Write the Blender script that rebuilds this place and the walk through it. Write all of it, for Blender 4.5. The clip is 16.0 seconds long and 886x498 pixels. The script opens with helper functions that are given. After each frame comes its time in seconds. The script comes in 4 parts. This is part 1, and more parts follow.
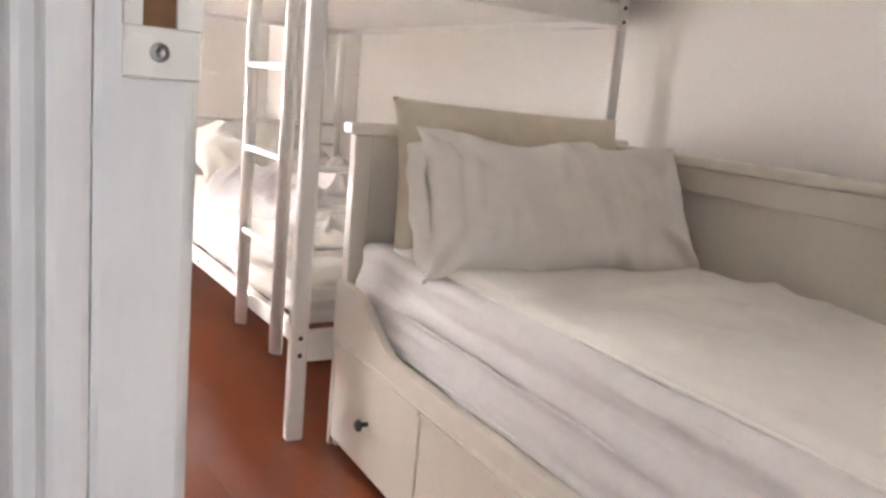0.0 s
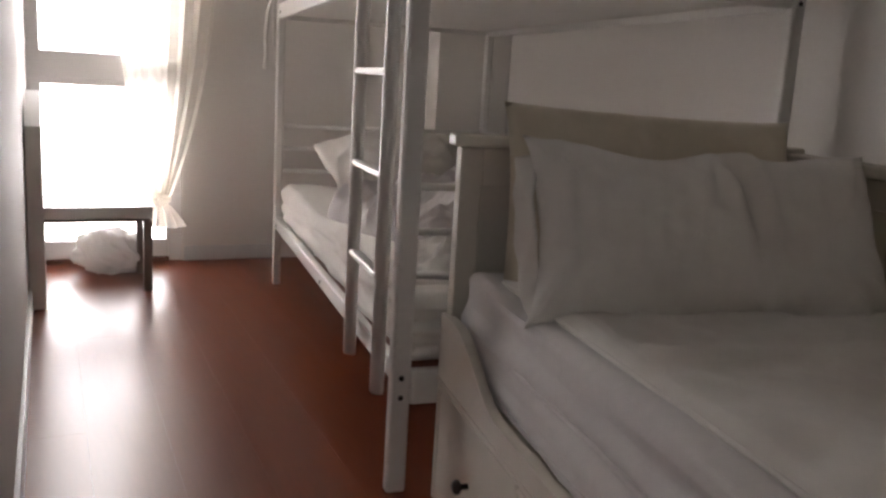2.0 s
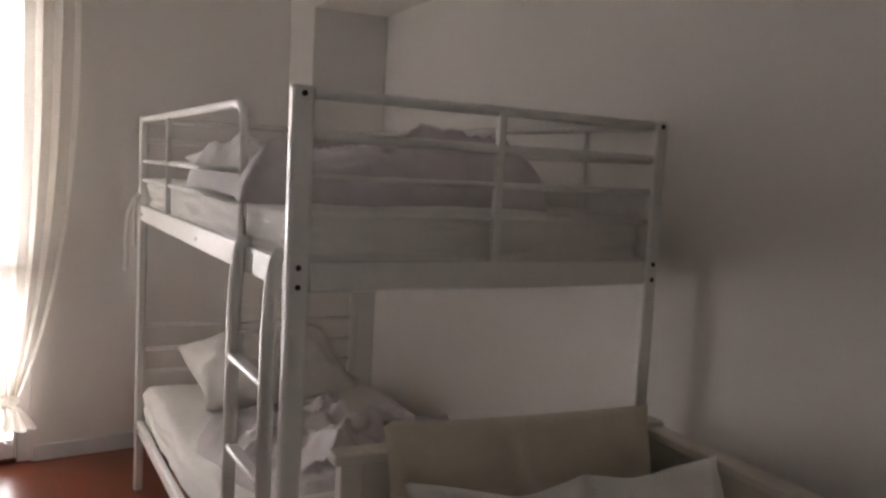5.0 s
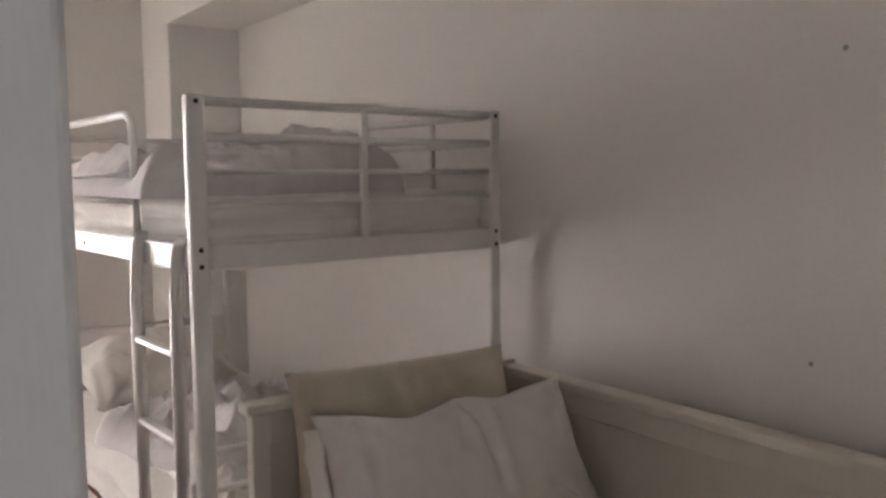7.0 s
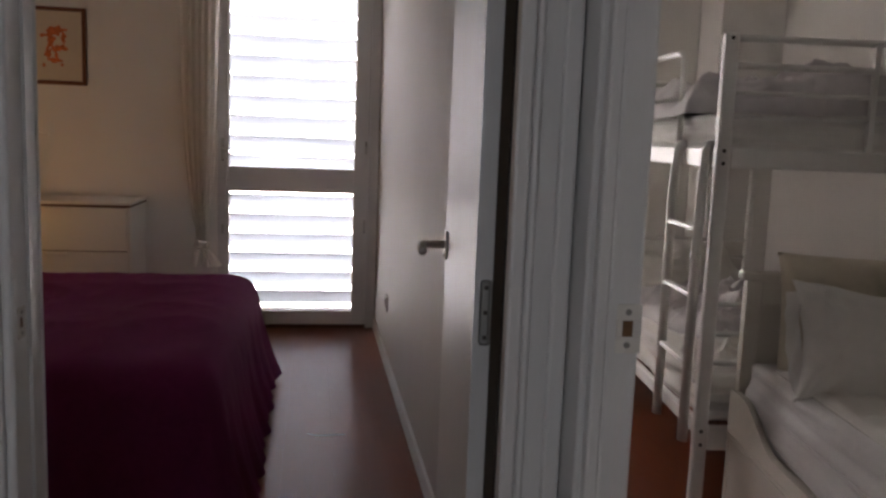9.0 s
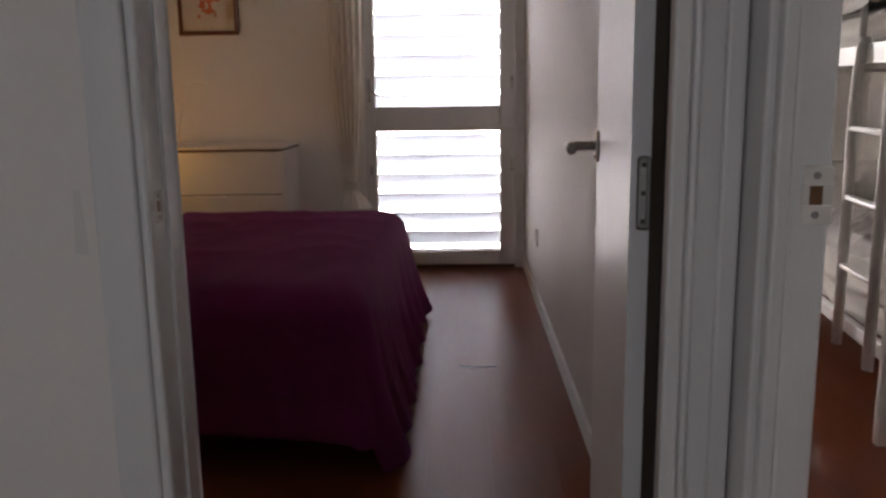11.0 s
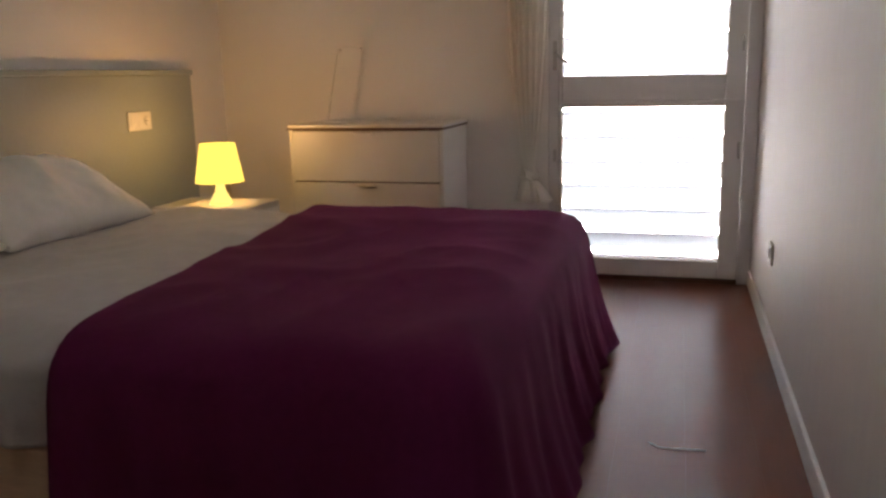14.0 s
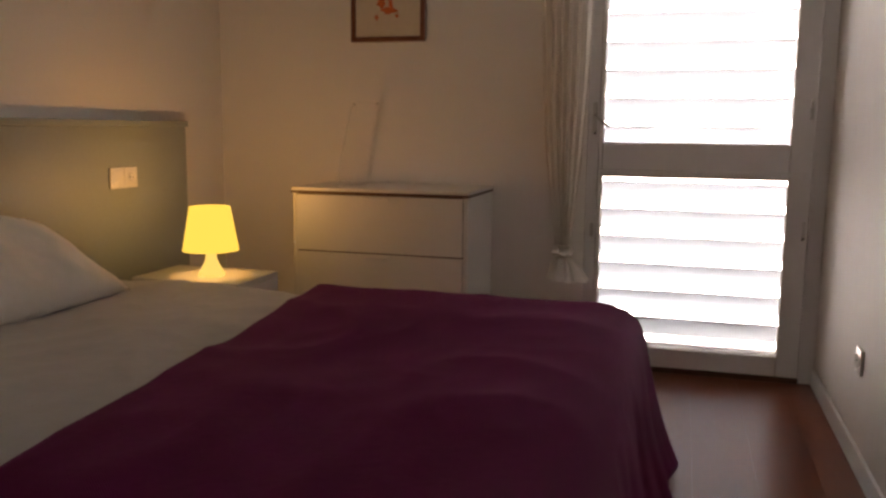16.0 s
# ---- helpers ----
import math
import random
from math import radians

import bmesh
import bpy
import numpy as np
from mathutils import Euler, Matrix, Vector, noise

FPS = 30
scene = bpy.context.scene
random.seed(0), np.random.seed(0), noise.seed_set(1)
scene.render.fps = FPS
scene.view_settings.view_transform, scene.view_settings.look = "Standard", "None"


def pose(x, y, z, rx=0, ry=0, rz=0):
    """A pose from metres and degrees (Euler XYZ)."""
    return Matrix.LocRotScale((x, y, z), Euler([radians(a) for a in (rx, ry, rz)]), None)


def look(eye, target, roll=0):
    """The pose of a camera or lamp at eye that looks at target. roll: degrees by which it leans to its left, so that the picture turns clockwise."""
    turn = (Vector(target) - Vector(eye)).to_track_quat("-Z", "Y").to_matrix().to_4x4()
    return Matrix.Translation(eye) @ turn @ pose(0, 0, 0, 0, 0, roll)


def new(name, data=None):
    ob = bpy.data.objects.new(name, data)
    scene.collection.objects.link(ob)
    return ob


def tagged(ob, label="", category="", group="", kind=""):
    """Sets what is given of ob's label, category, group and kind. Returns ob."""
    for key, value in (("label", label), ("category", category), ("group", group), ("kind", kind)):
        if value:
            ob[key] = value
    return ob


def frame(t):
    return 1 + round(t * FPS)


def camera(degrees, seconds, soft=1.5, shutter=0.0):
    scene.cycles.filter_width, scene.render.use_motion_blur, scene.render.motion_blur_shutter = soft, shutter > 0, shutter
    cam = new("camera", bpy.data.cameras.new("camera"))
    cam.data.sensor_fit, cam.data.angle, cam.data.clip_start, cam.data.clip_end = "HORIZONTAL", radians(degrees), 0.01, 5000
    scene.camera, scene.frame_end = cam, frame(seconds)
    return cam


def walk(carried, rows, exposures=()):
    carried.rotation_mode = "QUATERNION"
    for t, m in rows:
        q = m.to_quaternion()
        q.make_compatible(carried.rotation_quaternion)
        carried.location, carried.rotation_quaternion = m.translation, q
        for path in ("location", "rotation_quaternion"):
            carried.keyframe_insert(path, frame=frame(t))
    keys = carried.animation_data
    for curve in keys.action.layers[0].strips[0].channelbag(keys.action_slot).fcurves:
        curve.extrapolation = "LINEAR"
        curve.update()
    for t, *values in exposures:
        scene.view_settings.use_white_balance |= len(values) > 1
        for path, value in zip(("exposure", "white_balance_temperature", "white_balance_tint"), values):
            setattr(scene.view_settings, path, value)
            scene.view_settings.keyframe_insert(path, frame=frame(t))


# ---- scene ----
cam = camera(56.3, 16.0, soft=2.7)
PATH = [
    (0, (0.585, 0.642, 0.938), (1.804, 2.183, 0.566), 5.2),
    (0.5, (0.616, 0.636, 0.96), (1.817, 2.195, 0.601), 3.7),
    (1, (0.723, 0.684, 0.961), (1.9, 2.255, 0.576), 3.7),
    (1.5, (0.818, 0.782, 0.941), (1.732, 2.51, 0.522), 4.2),
    (2, (0.876, 0.818, 0.946), (1.729, 2.584, 0.554), 3.5),
    (2.5, (0.903, 0.858, 0.994), (1.79, 2.601, 0.577), 2.4),
    (3, (0.909, 0.896, 1.102), (1.814, 2.618, 0.636), 2.1),
    (3.5, (0.885, 0.906, 1.258), (1.757, 2.659, 0.852), -1.0),
    (4, (0.89, 0.917, 1.405), (1.82, 2.667, 1.132), 0.3),
    (6.5, (0.676, 0.727, 1.458), (2.058, 2.161, 1.277), 0.8),
    (7, (0.583, 0.633, 1.395), (1.994, 2.041, 1.226), -0.7),
    (7.5, (0.475, 0.524, 1.343), (1.557, 2.195, 1.149), 0.7),
    (8, (0.371, 0.299, 1.302), (1.229, 2.09, 1.067), 0.7),
    (8.5, (0.287, 0.082, 1.28), (0.93, 1.954, 0.988), 1.6),
    (9, (0.268, -0.07, 1.231), (0.582, 1.887, 0.969), 2.2),
    (9.5, (0.286, -0.238, 1.167), (0.413, 1.73, 0.835), 1.7),
    (12, (0.287, 0.31, 1.083), (0.208, 2.268, 0.685), -1.6),
    (12.5, (0.313, 0.451, 1.068), (0.216, 2.403, 0.644), -2.3),
    (13, (0.302, 0.659, 1.065), (0.127, 2.61, 0.666), -2.3),
    (13.5, (0.311, 0.855, 1.046), (-0.031, 2.775, 0.605), -1.6),
    (14, (0.312, 1.009, 1.036), (-0.222, 2.892, 0.626), -1.2),
    (14.5, (0.289, 1.095, 1.032), (-0.121, 3.012, 0.633), -1.1),
    (15, (0.217, 1.238, 1.058), (-0.081, 3.185, 0.714), -0.4),
    (15.5, (0.142, 1.359, 1.113), (-0.162, 3.319, 0.854), -0.5),
    (16, (0.097, 1.474, 1.066), (-0.448, 3.377, 0.78), 0.6),
]
EXPOSURES = [(0, 3.15, 7000, 20), (0.5, 2.78, 7000, 20), (0.9, 2.72, 7000, 21), (1.6, 1.16, 7000, 21), (3.4, 1.14, 7000, 21), (4.2, 0.62, 7000, 21), (5.2, 1.32, 7000, 21), (6.5, 1.82, 7000, 21), (7.0, 1.82, 7000, 21), (7.5, 2.95, 7000, 21), (8.0, 1.5, 7000, 21), (8.5, 0.88, 7000, 21), (9.0, 0.85, 7000, 21), (9.5, 0.85, 7000, 21), (12.0, 1.25, 7100, 23), (14.0, 1.62, 7000, 17), (14.7, 1.6, 7200, 17), (15.5, 1.2, 7300, 16), (16.0, 1.1, 8000, 22)]
walk(cam, [(t, look(eye, target, roll)) for t, eye, target, roll in PATH], EXPOSURES)

# ---- light ----
world = bpy.data.worlds.new("world")
scene.world = world
world.use_nodes = True
wn = world.node_tree
sky = wn.nodes.new("ShaderNodeTexSky")
sky.sky_type, sky.sun_disc = "NISHITA", False
sky.sun_elevation, sky.sun_rotation = radians(51), radians(97)
wn.nodes["Background"].inputs[1].default_value = 0.12
wn.links.new(sky.outputs[0], wn.nodes["Background"].inputs[0])
sun = new("sun", bpy.data.lights.new("sun", "SUN"))
sun.data.energy, sun.data.angle, sun.data.color = 3.0, radians(0.6), (1, 0.95, 0.88)
sun.matrix_world = look((0, 0, 6), (-0.8, 0.1, 5.0))


# ---- materials ----
def material(name, colour, rough=0.6, metal=0.0, var=0.06, scale=6.0, bump=0.1, fine=60.0, stretch=(1, 1, 1), coat=0.0, sheen=0.0, per_piece=0.0):
    m = bpy.data.materials.new(name)
    m.use_nodes = True
    nt = m.node_tree
    b = nt.nodes["Principled BSDF"]
    b.inputs["Roughness"].default_value, b.inputs["Metallic"].default_value = rough, metal
    b.inputs["Coat Weight"].default_value = coat
    b.inputs["Sheen Weight"].default_value = sheen
    co = nt.nodes.new("ShaderNodeTexCoord")
    mp = nt.nodes.new("ShaderNodeMapping")
    mp.inputs["Scale"].default_value = stretch
    nt.links.new(co.outputs["Object"], mp.inputs[0])
    big, small = nt.nodes.new("ShaderNodeTexNoise"), nt.nodes.new("ShaderNodeTexNoise")
    big.inputs["Scale"].default_value, big.inputs["Detail"].default_value = scale, 4
    small.inputs["Scale"].default_value, small.inputs["Detail"].default_value = fine, 3
    for n in (big, small):
        nt.links.new(mp.outputs[0], n.inputs["Vector"])
    add = nt.nodes.new("ShaderNodeMath")
    add.operation = "ADD"
    nt.links.new(big.outputs[0], add.inputs[0])
    nt.links.new(small.outputs[0], add.inputs[1])
    last = add
    if per_piece:
        info = nt.nodes.new("ShaderNodeObjectInfo")
        mul = nt.nodes.new("ShaderNodeMath")
        mul.operation = "MULTIPLY_ADD"
        mul.inputs[1].default_value = per_piece
        nt.links.new(info.outputs["Random"], mul.inputs[0])
        nt.links.new(add.outputs[0], mul.inputs[2])
        last = mul
    rng = nt.nodes.new("ShaderNodeMapRange")
    rng.inputs[1].default_value, rng.inputs[2].default_value = 0.6, 1.4
    nt.links.new(last.outputs[0], rng.inputs[0])
    mix = nt.nodes.new("ShaderNodeMix")
    mix.data_type = "RGBA"
    mix.inputs[6].default_value = (*[c * (1 - var) for c in colour], 1)
    mix.inputs[7].default_value = (*[min(1, c * (1 + var)) for c in colour], 1)
    nt.links.new(rng.outputs[0], mix.inputs[0])
    nt.links.new(mix.outputs[2], b.inputs["Base Color"])
    rr = nt.nodes.new("ShaderNodeMapRange")
    rr.inputs[3].default_value, rr.inputs[4].default_value = max(0.02, rough - 0.06), min(1, rough + 0.08)
    nt.links.new(big.outputs[0], rr.inputs[0])
    nt.links.new(rr.outputs[0], b.inputs["Roughness"])
    bp = nt.nodes.new("ShaderNodeBump")
    bp.inputs["Strength"].default_value, bp.inputs["Distance"].default_value = bump, 0.004
    nt.links.new(add.outputs[0], bp.inputs["Height"])
    nt.links.new(bp.outputs[0], b.inputs["Normal"])
    return m


def weave(m, scale, strength):
    """Adds a fine woven relief to a cloth material."""
    nt = m.node_tree
    b = nt.nodes["Principled BSDF"]
    old = b.inputs["Normal"].links[0].from_node
    wave = nt.nodes.new("ShaderNodeTexWave")
    wave.inputs["Scale"].default_value, wave.inputs["Distortion"].default_value = scale, 1.5
    wave.bands_direction = "DIAGONAL"
    co = nt.nodes.new("ShaderNodeTexCoord")
    nt.links.new(co.outputs["Object"], wave.inputs["Vector"])
    bp = nt.nodes.new("ShaderNodeBump")
    bp.inputs["Strength"].default_value, bp.inputs["Distance"].default_value = strength, 0.003
    nt.links.new(wave.outputs["Fac"], bp.inputs["Height"])
    nt.links.new(old.outputs[0], bp.inputs["Normal"])
    nt.links.new(bp.outputs[0], b.inputs["Normal"])
    return m


def translucent(m, colour, share):
    nt = m.node_tree
    b, out = nt.nodes["Principled BSDF"], nt.nodes["Material Output"]
    tr, mx = nt.nodes.new("ShaderNodeBsdfTranslucent"), nt.nodes.new("ShaderNodeMixShader")
    tr.inputs[0].default_value = (*colour, 1)
    mx.inputs[0].default_value = share
    nt.links.new(b.outputs[0], mx.inputs[1])
    nt.links.new(tr.outputs[0], mx.inputs[2])
    nt.links.new(mx.outputs[0], out.inputs[0])
    return m


def glowing(name, colour, strength):
    m = bpy.data.materials.new(name)
    m.use_nodes = True
    nt = m.node_tree
    nt.nodes.remove(nt.nodes["Principled BSDF"])
    e = nt.nodes.new("ShaderNodeEmission")
    e.inputs[0].default_value, e.inputs[1].default_value = (*colour, 1), strength
    nt.links.new(e.outputs[0], nt.nodes["Material Output"].inputs[0])
    return m


def clear_glass():
    m = bpy.data.materials.new("glass")
    m.use_nodes = True
    nt = m.node_tree
    nt.nodes.remove(nt.nodes["Principled BSDF"])
    g, tr, mx, fr = (nt.nodes.new("ShaderNodeBsdf" + k) if k != "F" else nt.nodes.new("ShaderNodeFresnel") for k in ("Glossy", "Transparent", "Glossy", "F"))
    nt.nodes.remove(mx)
    mx = nt.nodes.new("ShaderNodeMixShader")
    g.inputs["Roughness"].default_value = 0.02
    nt.links.new(fr.outputs[0], mx.inputs[0])
    nt.links.new(tr.outputs[0], mx.inputs[1])
    nt.links.new(g.outputs[0], mx.inputs[2])
    nt.links.new(mx.outputs[0], nt.nodes["Material Output"].inputs[0])
    return m


WALL = material("wall_paint", (0.80, 0.775, 0.735), 0.7, var=0.025, scale=1.2, bump=0.12, fine=90)
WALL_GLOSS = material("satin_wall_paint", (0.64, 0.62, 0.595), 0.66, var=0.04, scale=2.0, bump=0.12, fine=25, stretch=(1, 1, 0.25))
CEIL = material("ceiling_paint", (0.80, 0.79, 0.77), 0.8, var=0.02, scale=2, bump=0.06)
TRIM = material("trim_paint", (0.70, 0.71, 0.71), 0.35, var=0.03, scale=4, bump=0.08, stretch=(4, 4, 0.6))
DOOR = material("door_paint", (0.64, 0.62, 0.59), 0.42, var=0.06, scale=3, bump=0.15, fine=20, stretch=(5, 5, 0.4))
FLOOR = material("laminate_wood", (0.165, 0.043, 0.019), 0.29, var=0.10, scale=2.0, bump=0.004, fine=14, stretch=(7, 0.5, 1), per_piece=0.08)
FLOOR.node_tree.nodes["Principled BSDF"].inputs["Specular IOR Level"].default_value = 0.27
GAP = material("floor_joint", (0.07, 0.025, 0.012), 0.6, var=0.1)
METAL_W = material("white_powder_coat", (0.78, 0.765, 0.73), 0.3, var=0.03, scale=9, bump=0.04)
CREAM = material("cream_painted_wood", (0.70, 0.655, 0.57), 0.38, var=0.04, scale=4, bump=0.08, stretch=(3, 3, 1))
SHEET = weave(material("white_cotton", (0.76, 0.735, 0.69), 0.9, var=0.04, scale=7, bump=0.35, fine=30, sheen=0.2), 220, 0.1)
TICK = weave(material("mattress_cover", (0.70, 0.675, 0.66), 0.9, var=0.05, scale=9, bump=0.4, fine=40, sheen=0.2), 150, 0.2)
PILLOW_B = weave(material("beige_cotton", (0.64, 0.575, 0.46), 0.9, var=0.05, scale=8, bump=0.35, fine=30, sheen=0.2), 200, 0.15)
DUVET = weave(material("crumpled_grey_cotton", (0.62, 0.585, 0.58), 0.9, var=0.07, scale=8, bump=0.5, fine=24, sheen=0.2), 180, 0.1)
GREY_SHEET = weave(material("grey_cotton", (0.46, 0.46, 0.46), 0.9, var=0.06, scale=9, bump=0.8, fine=24, sheen=0.2), 180, 0.12)
PURPLE = weave(material("purple_woven_wool", (0.105, 0.011, 0.055), 0.95, var=0.12, scale=9, bump=0.3, fine=50, sheen=0.22), 120, 0.3)
PURPLE.node_tree.nodes["Principled BSDF"].inputs["Specular IOR Level"].default_value = 0.12
PURPLE.node_tree.nodes["Principled BSDF"].inputs["Sheen Tint"].default_value = (0.50, 0.11, 0.30, 1)
HEAD_M = material("grey_board_paint", (0.31, 0.35, 0.35), 0.5, var=0.04, scale=3, bump=0.06)
WHITE_F = material("white_foil_board", (0.72, 0.70, 0.67), 0.35, var=0.02, scale=5, bump=0.04)
BROWN_EDGE = material("brown_board_edge", (0.10, 0.05, 0.028), 0.5, var=0.15, scale=20)
PINE = material("pale_pine", (0.55, 0.38, 0.25), 0.5, var=0.15, scale=5, bump=0.08, stretch=(1, 12, 12))
STEEL = material("brushed_steel", (0.50, 0.48, 0.45), 0.28, 1.0, var=0.06, scale=20, bump=0.04)
HINGE = material("dull_steel", (0.30, 0.30, 0.29), 0.4, 1.0, var=0.08, scale=20, bump=0.04)
DARK_STEEL = material("dark_metal", (0.06, 0.05, 0.045), 0.4, 0.8, var=0.1)
# near-black that paints the shade inside small holes and the door gap
DARK = material("recess_shade", (0.02, 0.017, 0.015), 0.8)
HOLE = material("bare_wood_recess", (0.16, 0.085, 0.04), 0.8, var=0.2, scale=30)
PVC = material("white_window_pvc", (0.70, 0.68, 0.67), 0.35, var=0.02, scale=4, bump=0.03)
SLAT = translucent(material("white_shutter_slat", (0.55, 0.57, 0.60), 0.5, var=0.03, scale=5), (0.82, 0.88, 0.94), 0.19)
SLAT_EDGE = material("shutter_slat_edge", (0.62, 0.65, 0.70), 0.5, var=0.03, scale=5)
CURTAIN = translucent(weave(material("cream_voile", (0.84, 0.82, 0.79), 0.9, var=0.04, scale=8, bump=0.2), 260, 0.1), (0.90, 0.87, 0.82), 0.70)
PLASTIC = translucent(material("thin_white_plastic", (0.72, 0.70, 0.68), 0.4, var=0.05, scale=12, bump=0.3), (0.7, 0.68, 0.66), 0.25)
SOCKET_M = material("white_plastic", (0.75, 0.74, 0.70), 0.25, var=0.02)
FRAME_W = material("red_brown_wood", (0.17, 0.06, 0.03), 0.35, var=0.2, scale=8, stretch=(1, 1, 6))
PAPER = material("cream_paper", (0.66, 0.58, 0.46), 0.7, var=0.04)
INK = material("orange_ink", (0.60, 0.16, 0.05), 0.7, var=0.3, scale=30)
SHADE = glowing("lit_lamp_shade", (1.0, 0.68, 0.11), 0.56)
BASE_LIT = glowing("lit_lamp_base", (1.0, 0.70, 0.18), 0.5)
OUTSIDE = glowing("bright_sky_backdrop", (0.95, 0.98, 1.0), 9.0)
OUT_HALL = glowing("added_hall_glow", (0.82, 0.93, 1.0), 0.48)
GLASS = clear_glass()
TABLE_LEG = material("grey_lacquer", (0.20, 0.17, 0.15), 0.35, var=0.06)


# ---- building helpers ----
def obj(name, bm, mat, smooth=False):
    me = bpy.data.meshes.new(name)
    bmesh.ops.recalc_face_normals(bm, faces=bm.faces)
    if smooth:
        for fc in bm.faces:
            fc.smooth = True
    bm.to_mesh(me)
    bm.free()
    me.materials.append(mat)
    return new(name, me)


def part(name, bm, mat, parent, label="", smooth=False):
    ob = obj(name, bm, mat, smooth)
    ob.parent = parent
    return tagged(ob, label) if label else ob


def thing(name, label, category, m=None, group="", kind=""):
    e = new(name)
    if m is not None:
        e.matrix_world = m
    return tagged(e, label, category, group, kind)


def box(x0, x1, y0, y1, z0, z1, bevel=0.0, bm=None, seg=2):
    bm = bm or bmesh.new()
    c = bmesh.ops.create_cube(bm, size=1, matrix=Matrix.LocRotScale(((x0 + x1) / 2, (y0 + y1) / 2, (z0 + z1) / 2), None, (abs(x1 - x0), abs(y1 - y0), abs(z1 - z0))))
    if bevel:
        eds = list({e for v in c["verts"] for e in v.link_edges})
        bmesh.ops.bevel(bm, geom=eds, offset=bevel, segments=seg, profile=0.5, affect="EDGES")
    return bm


def tube(pts, r, bm=None, sides=10, flat=1.0):
    """A round tube along points; flat squeezes its section."""
    bm = bm or bmesh.new()
    pts = [Vector(p) for p in pts]
    rings = []
    up = None
    for i, p in enumerate(pts):
        d = (pts[min(i + 1, len(pts) - 1)] - pts[max(i - 1, 0)]).normalized()
        if up is None:
            up = d.orthogonal().normalized()
        up = (up - d * up.dot(d)).normalized()
        side = d.cross(up)
        rings.append([bm.verts.new(p + (up * math.cos(a) + side * math.sin(a) * flat) * r) for a in [2 * math.pi * k / sides for k in range(sides)]])
    for a, b in zip(rings, rings[1:]):
        for k in range(sides):
            bm.faces.new((a[k], a[(k + 1) % sides], b[(k + 1) % sides], b[k]))
    bm.faces.new(rings[0][::-1])
    bm.faces.new(rings[-1])
    return bm


def lathe(profile, bm=None, sides=32):
    bm = bm or bmesh.new()
    rings = [[bm.verts.new((r * math.cos(2 * math.pi * k / sides), r * math.sin(2 * math.pi * k / sides), z)) for k in range(sides)] for r, z in profile]
    for a, b in zip(rings, rings[1:]):
        for k in range(sides):
            bm.faces.new((a[k], a[(k + 1) % sides], b[(k + 1) % sides], b[k]))
    return bm


def grid(fn, nu, nv, bm=None):
    bm = bm or bmesh.new()
    vs = [[bm.verts.new(fn(i / nu, j / nv)) for j in range(nv + 1)] for i in range(nu + 1)]
    for i in range(nu):
        for j in range(nv):
            bm.faces.new((vs[i][j], vs[i + 1][j], vs[i + 1][j + 1], vs[i][j + 1]))
    return bm


def solid(bm, t):
    bmesh.ops.recalc_face_normals(bm, faces=bm.faces)
    bmesh.ops.solidify(bm, geom=bm.faces[:], thickness=t)
    return bm


def fold(x, y, s, seed=0.0):
    """Cloth folds: ridged noise at two scales."""
    a = 1 - abs(noise.noise((x * s, y * s, seed)))
    b = 1 - abs(noise.noise((x * s * 2.7 + 4, y * s * 1.6, seed + 9)))
    return (a ** 3) * 0.7 + (b ** 3) * 0.3


def cushion(w, h, t, seed, crease=0.012, ears=0.010):
    """A stuffed pillow lying in x and y with peaked corners."""
    bm = bmesh.new()
    n = 36
    for sgn in (1, -1):
        def f(u, v, sgn=sgn):
            a, b = 2 * u - 1, 2 * v - 1
            e = max(0.0, (1 - abs(a) ** 3) * (1 - abs(b) ** 3)) ** 0.5
            x = a * w / 2 * (1 - 0.03 * (1 - b * b) * abs(a) ** 3) + ears * a * (abs(a * b) ** 6)
            y = b * h / 2 * (1 - 0.02 * (1 - a * a) * abs(b) ** 3) + ears * b * (abs(a * b) ** 6)
            rim = 1 - max(abs(a), abs(b)) ** 6
            z = sgn * (t / 2 * e) + (fold(x, y, 4.5, seed + sgn) - 0.5) * crease * 2.6 * rim + crease * noise.noise((x * 16, y * 5, seed + 2)) * (0.3 + abs(a) ** 4) + 0.012 * noise.noise((x * 4, y * 4, seed)) 
            return (x, y, z)
        grid(f, n, n, bm)
    bmesh.ops.remove_doubles(bm, verts=bm.verts, dist=0.002)
    return bm


def heap(w, d, h, seed, s=7.0, lump=0.55):
    """A crumpled heap of bedding on z = 0."""
    bm = bmesh.new()
    def f(u, v):
        a, b = 2 * u - 1, 2 * v - 1
        edge = max(0.0, 1 - max(abs(a), abs(b)) ** 4)
        r2 = 1 + 0.22 * noise.noise((a * 1.3, b * 1.3, seed))
        x, y = a * w / 2 * r2, b * d / 2 * r2
        body = edge ** 0.5 * (1 - lump + lump * (0.5 + noise.noise((a * 1.5, b * 1.5, seed + 3))))
        z = h * max(0.0, body) + (0.035 + 0.2 * h) * (fold(x, y * 0.6, s, seed) - 0.4) * edge + 0.016 * (fold(x * 1.6, y * 0.7, s * 1.9, seed + 6) - 0.5) * edge
        wx, wy = x + 0.10 * noise.noise((x * 4, y * 4, seed + 1)), y + 0.10 * noise.noise((x * 4, y * 4, seed + 2))
        for sc, am in ((6.0, 0.040), (11.0, 0.020), (19.0, 0.008)):
            ridge = 1 - min(1.0, abs(noise.noise((wx * sc * 0.5, wy * sc, seed + sc))) * 3.2)
            z += am * (ridge ** 2 - 0.25) * edge
        return (x, y, max(0.0, z))
    grid(f, 110, 110, bm)
    return bm


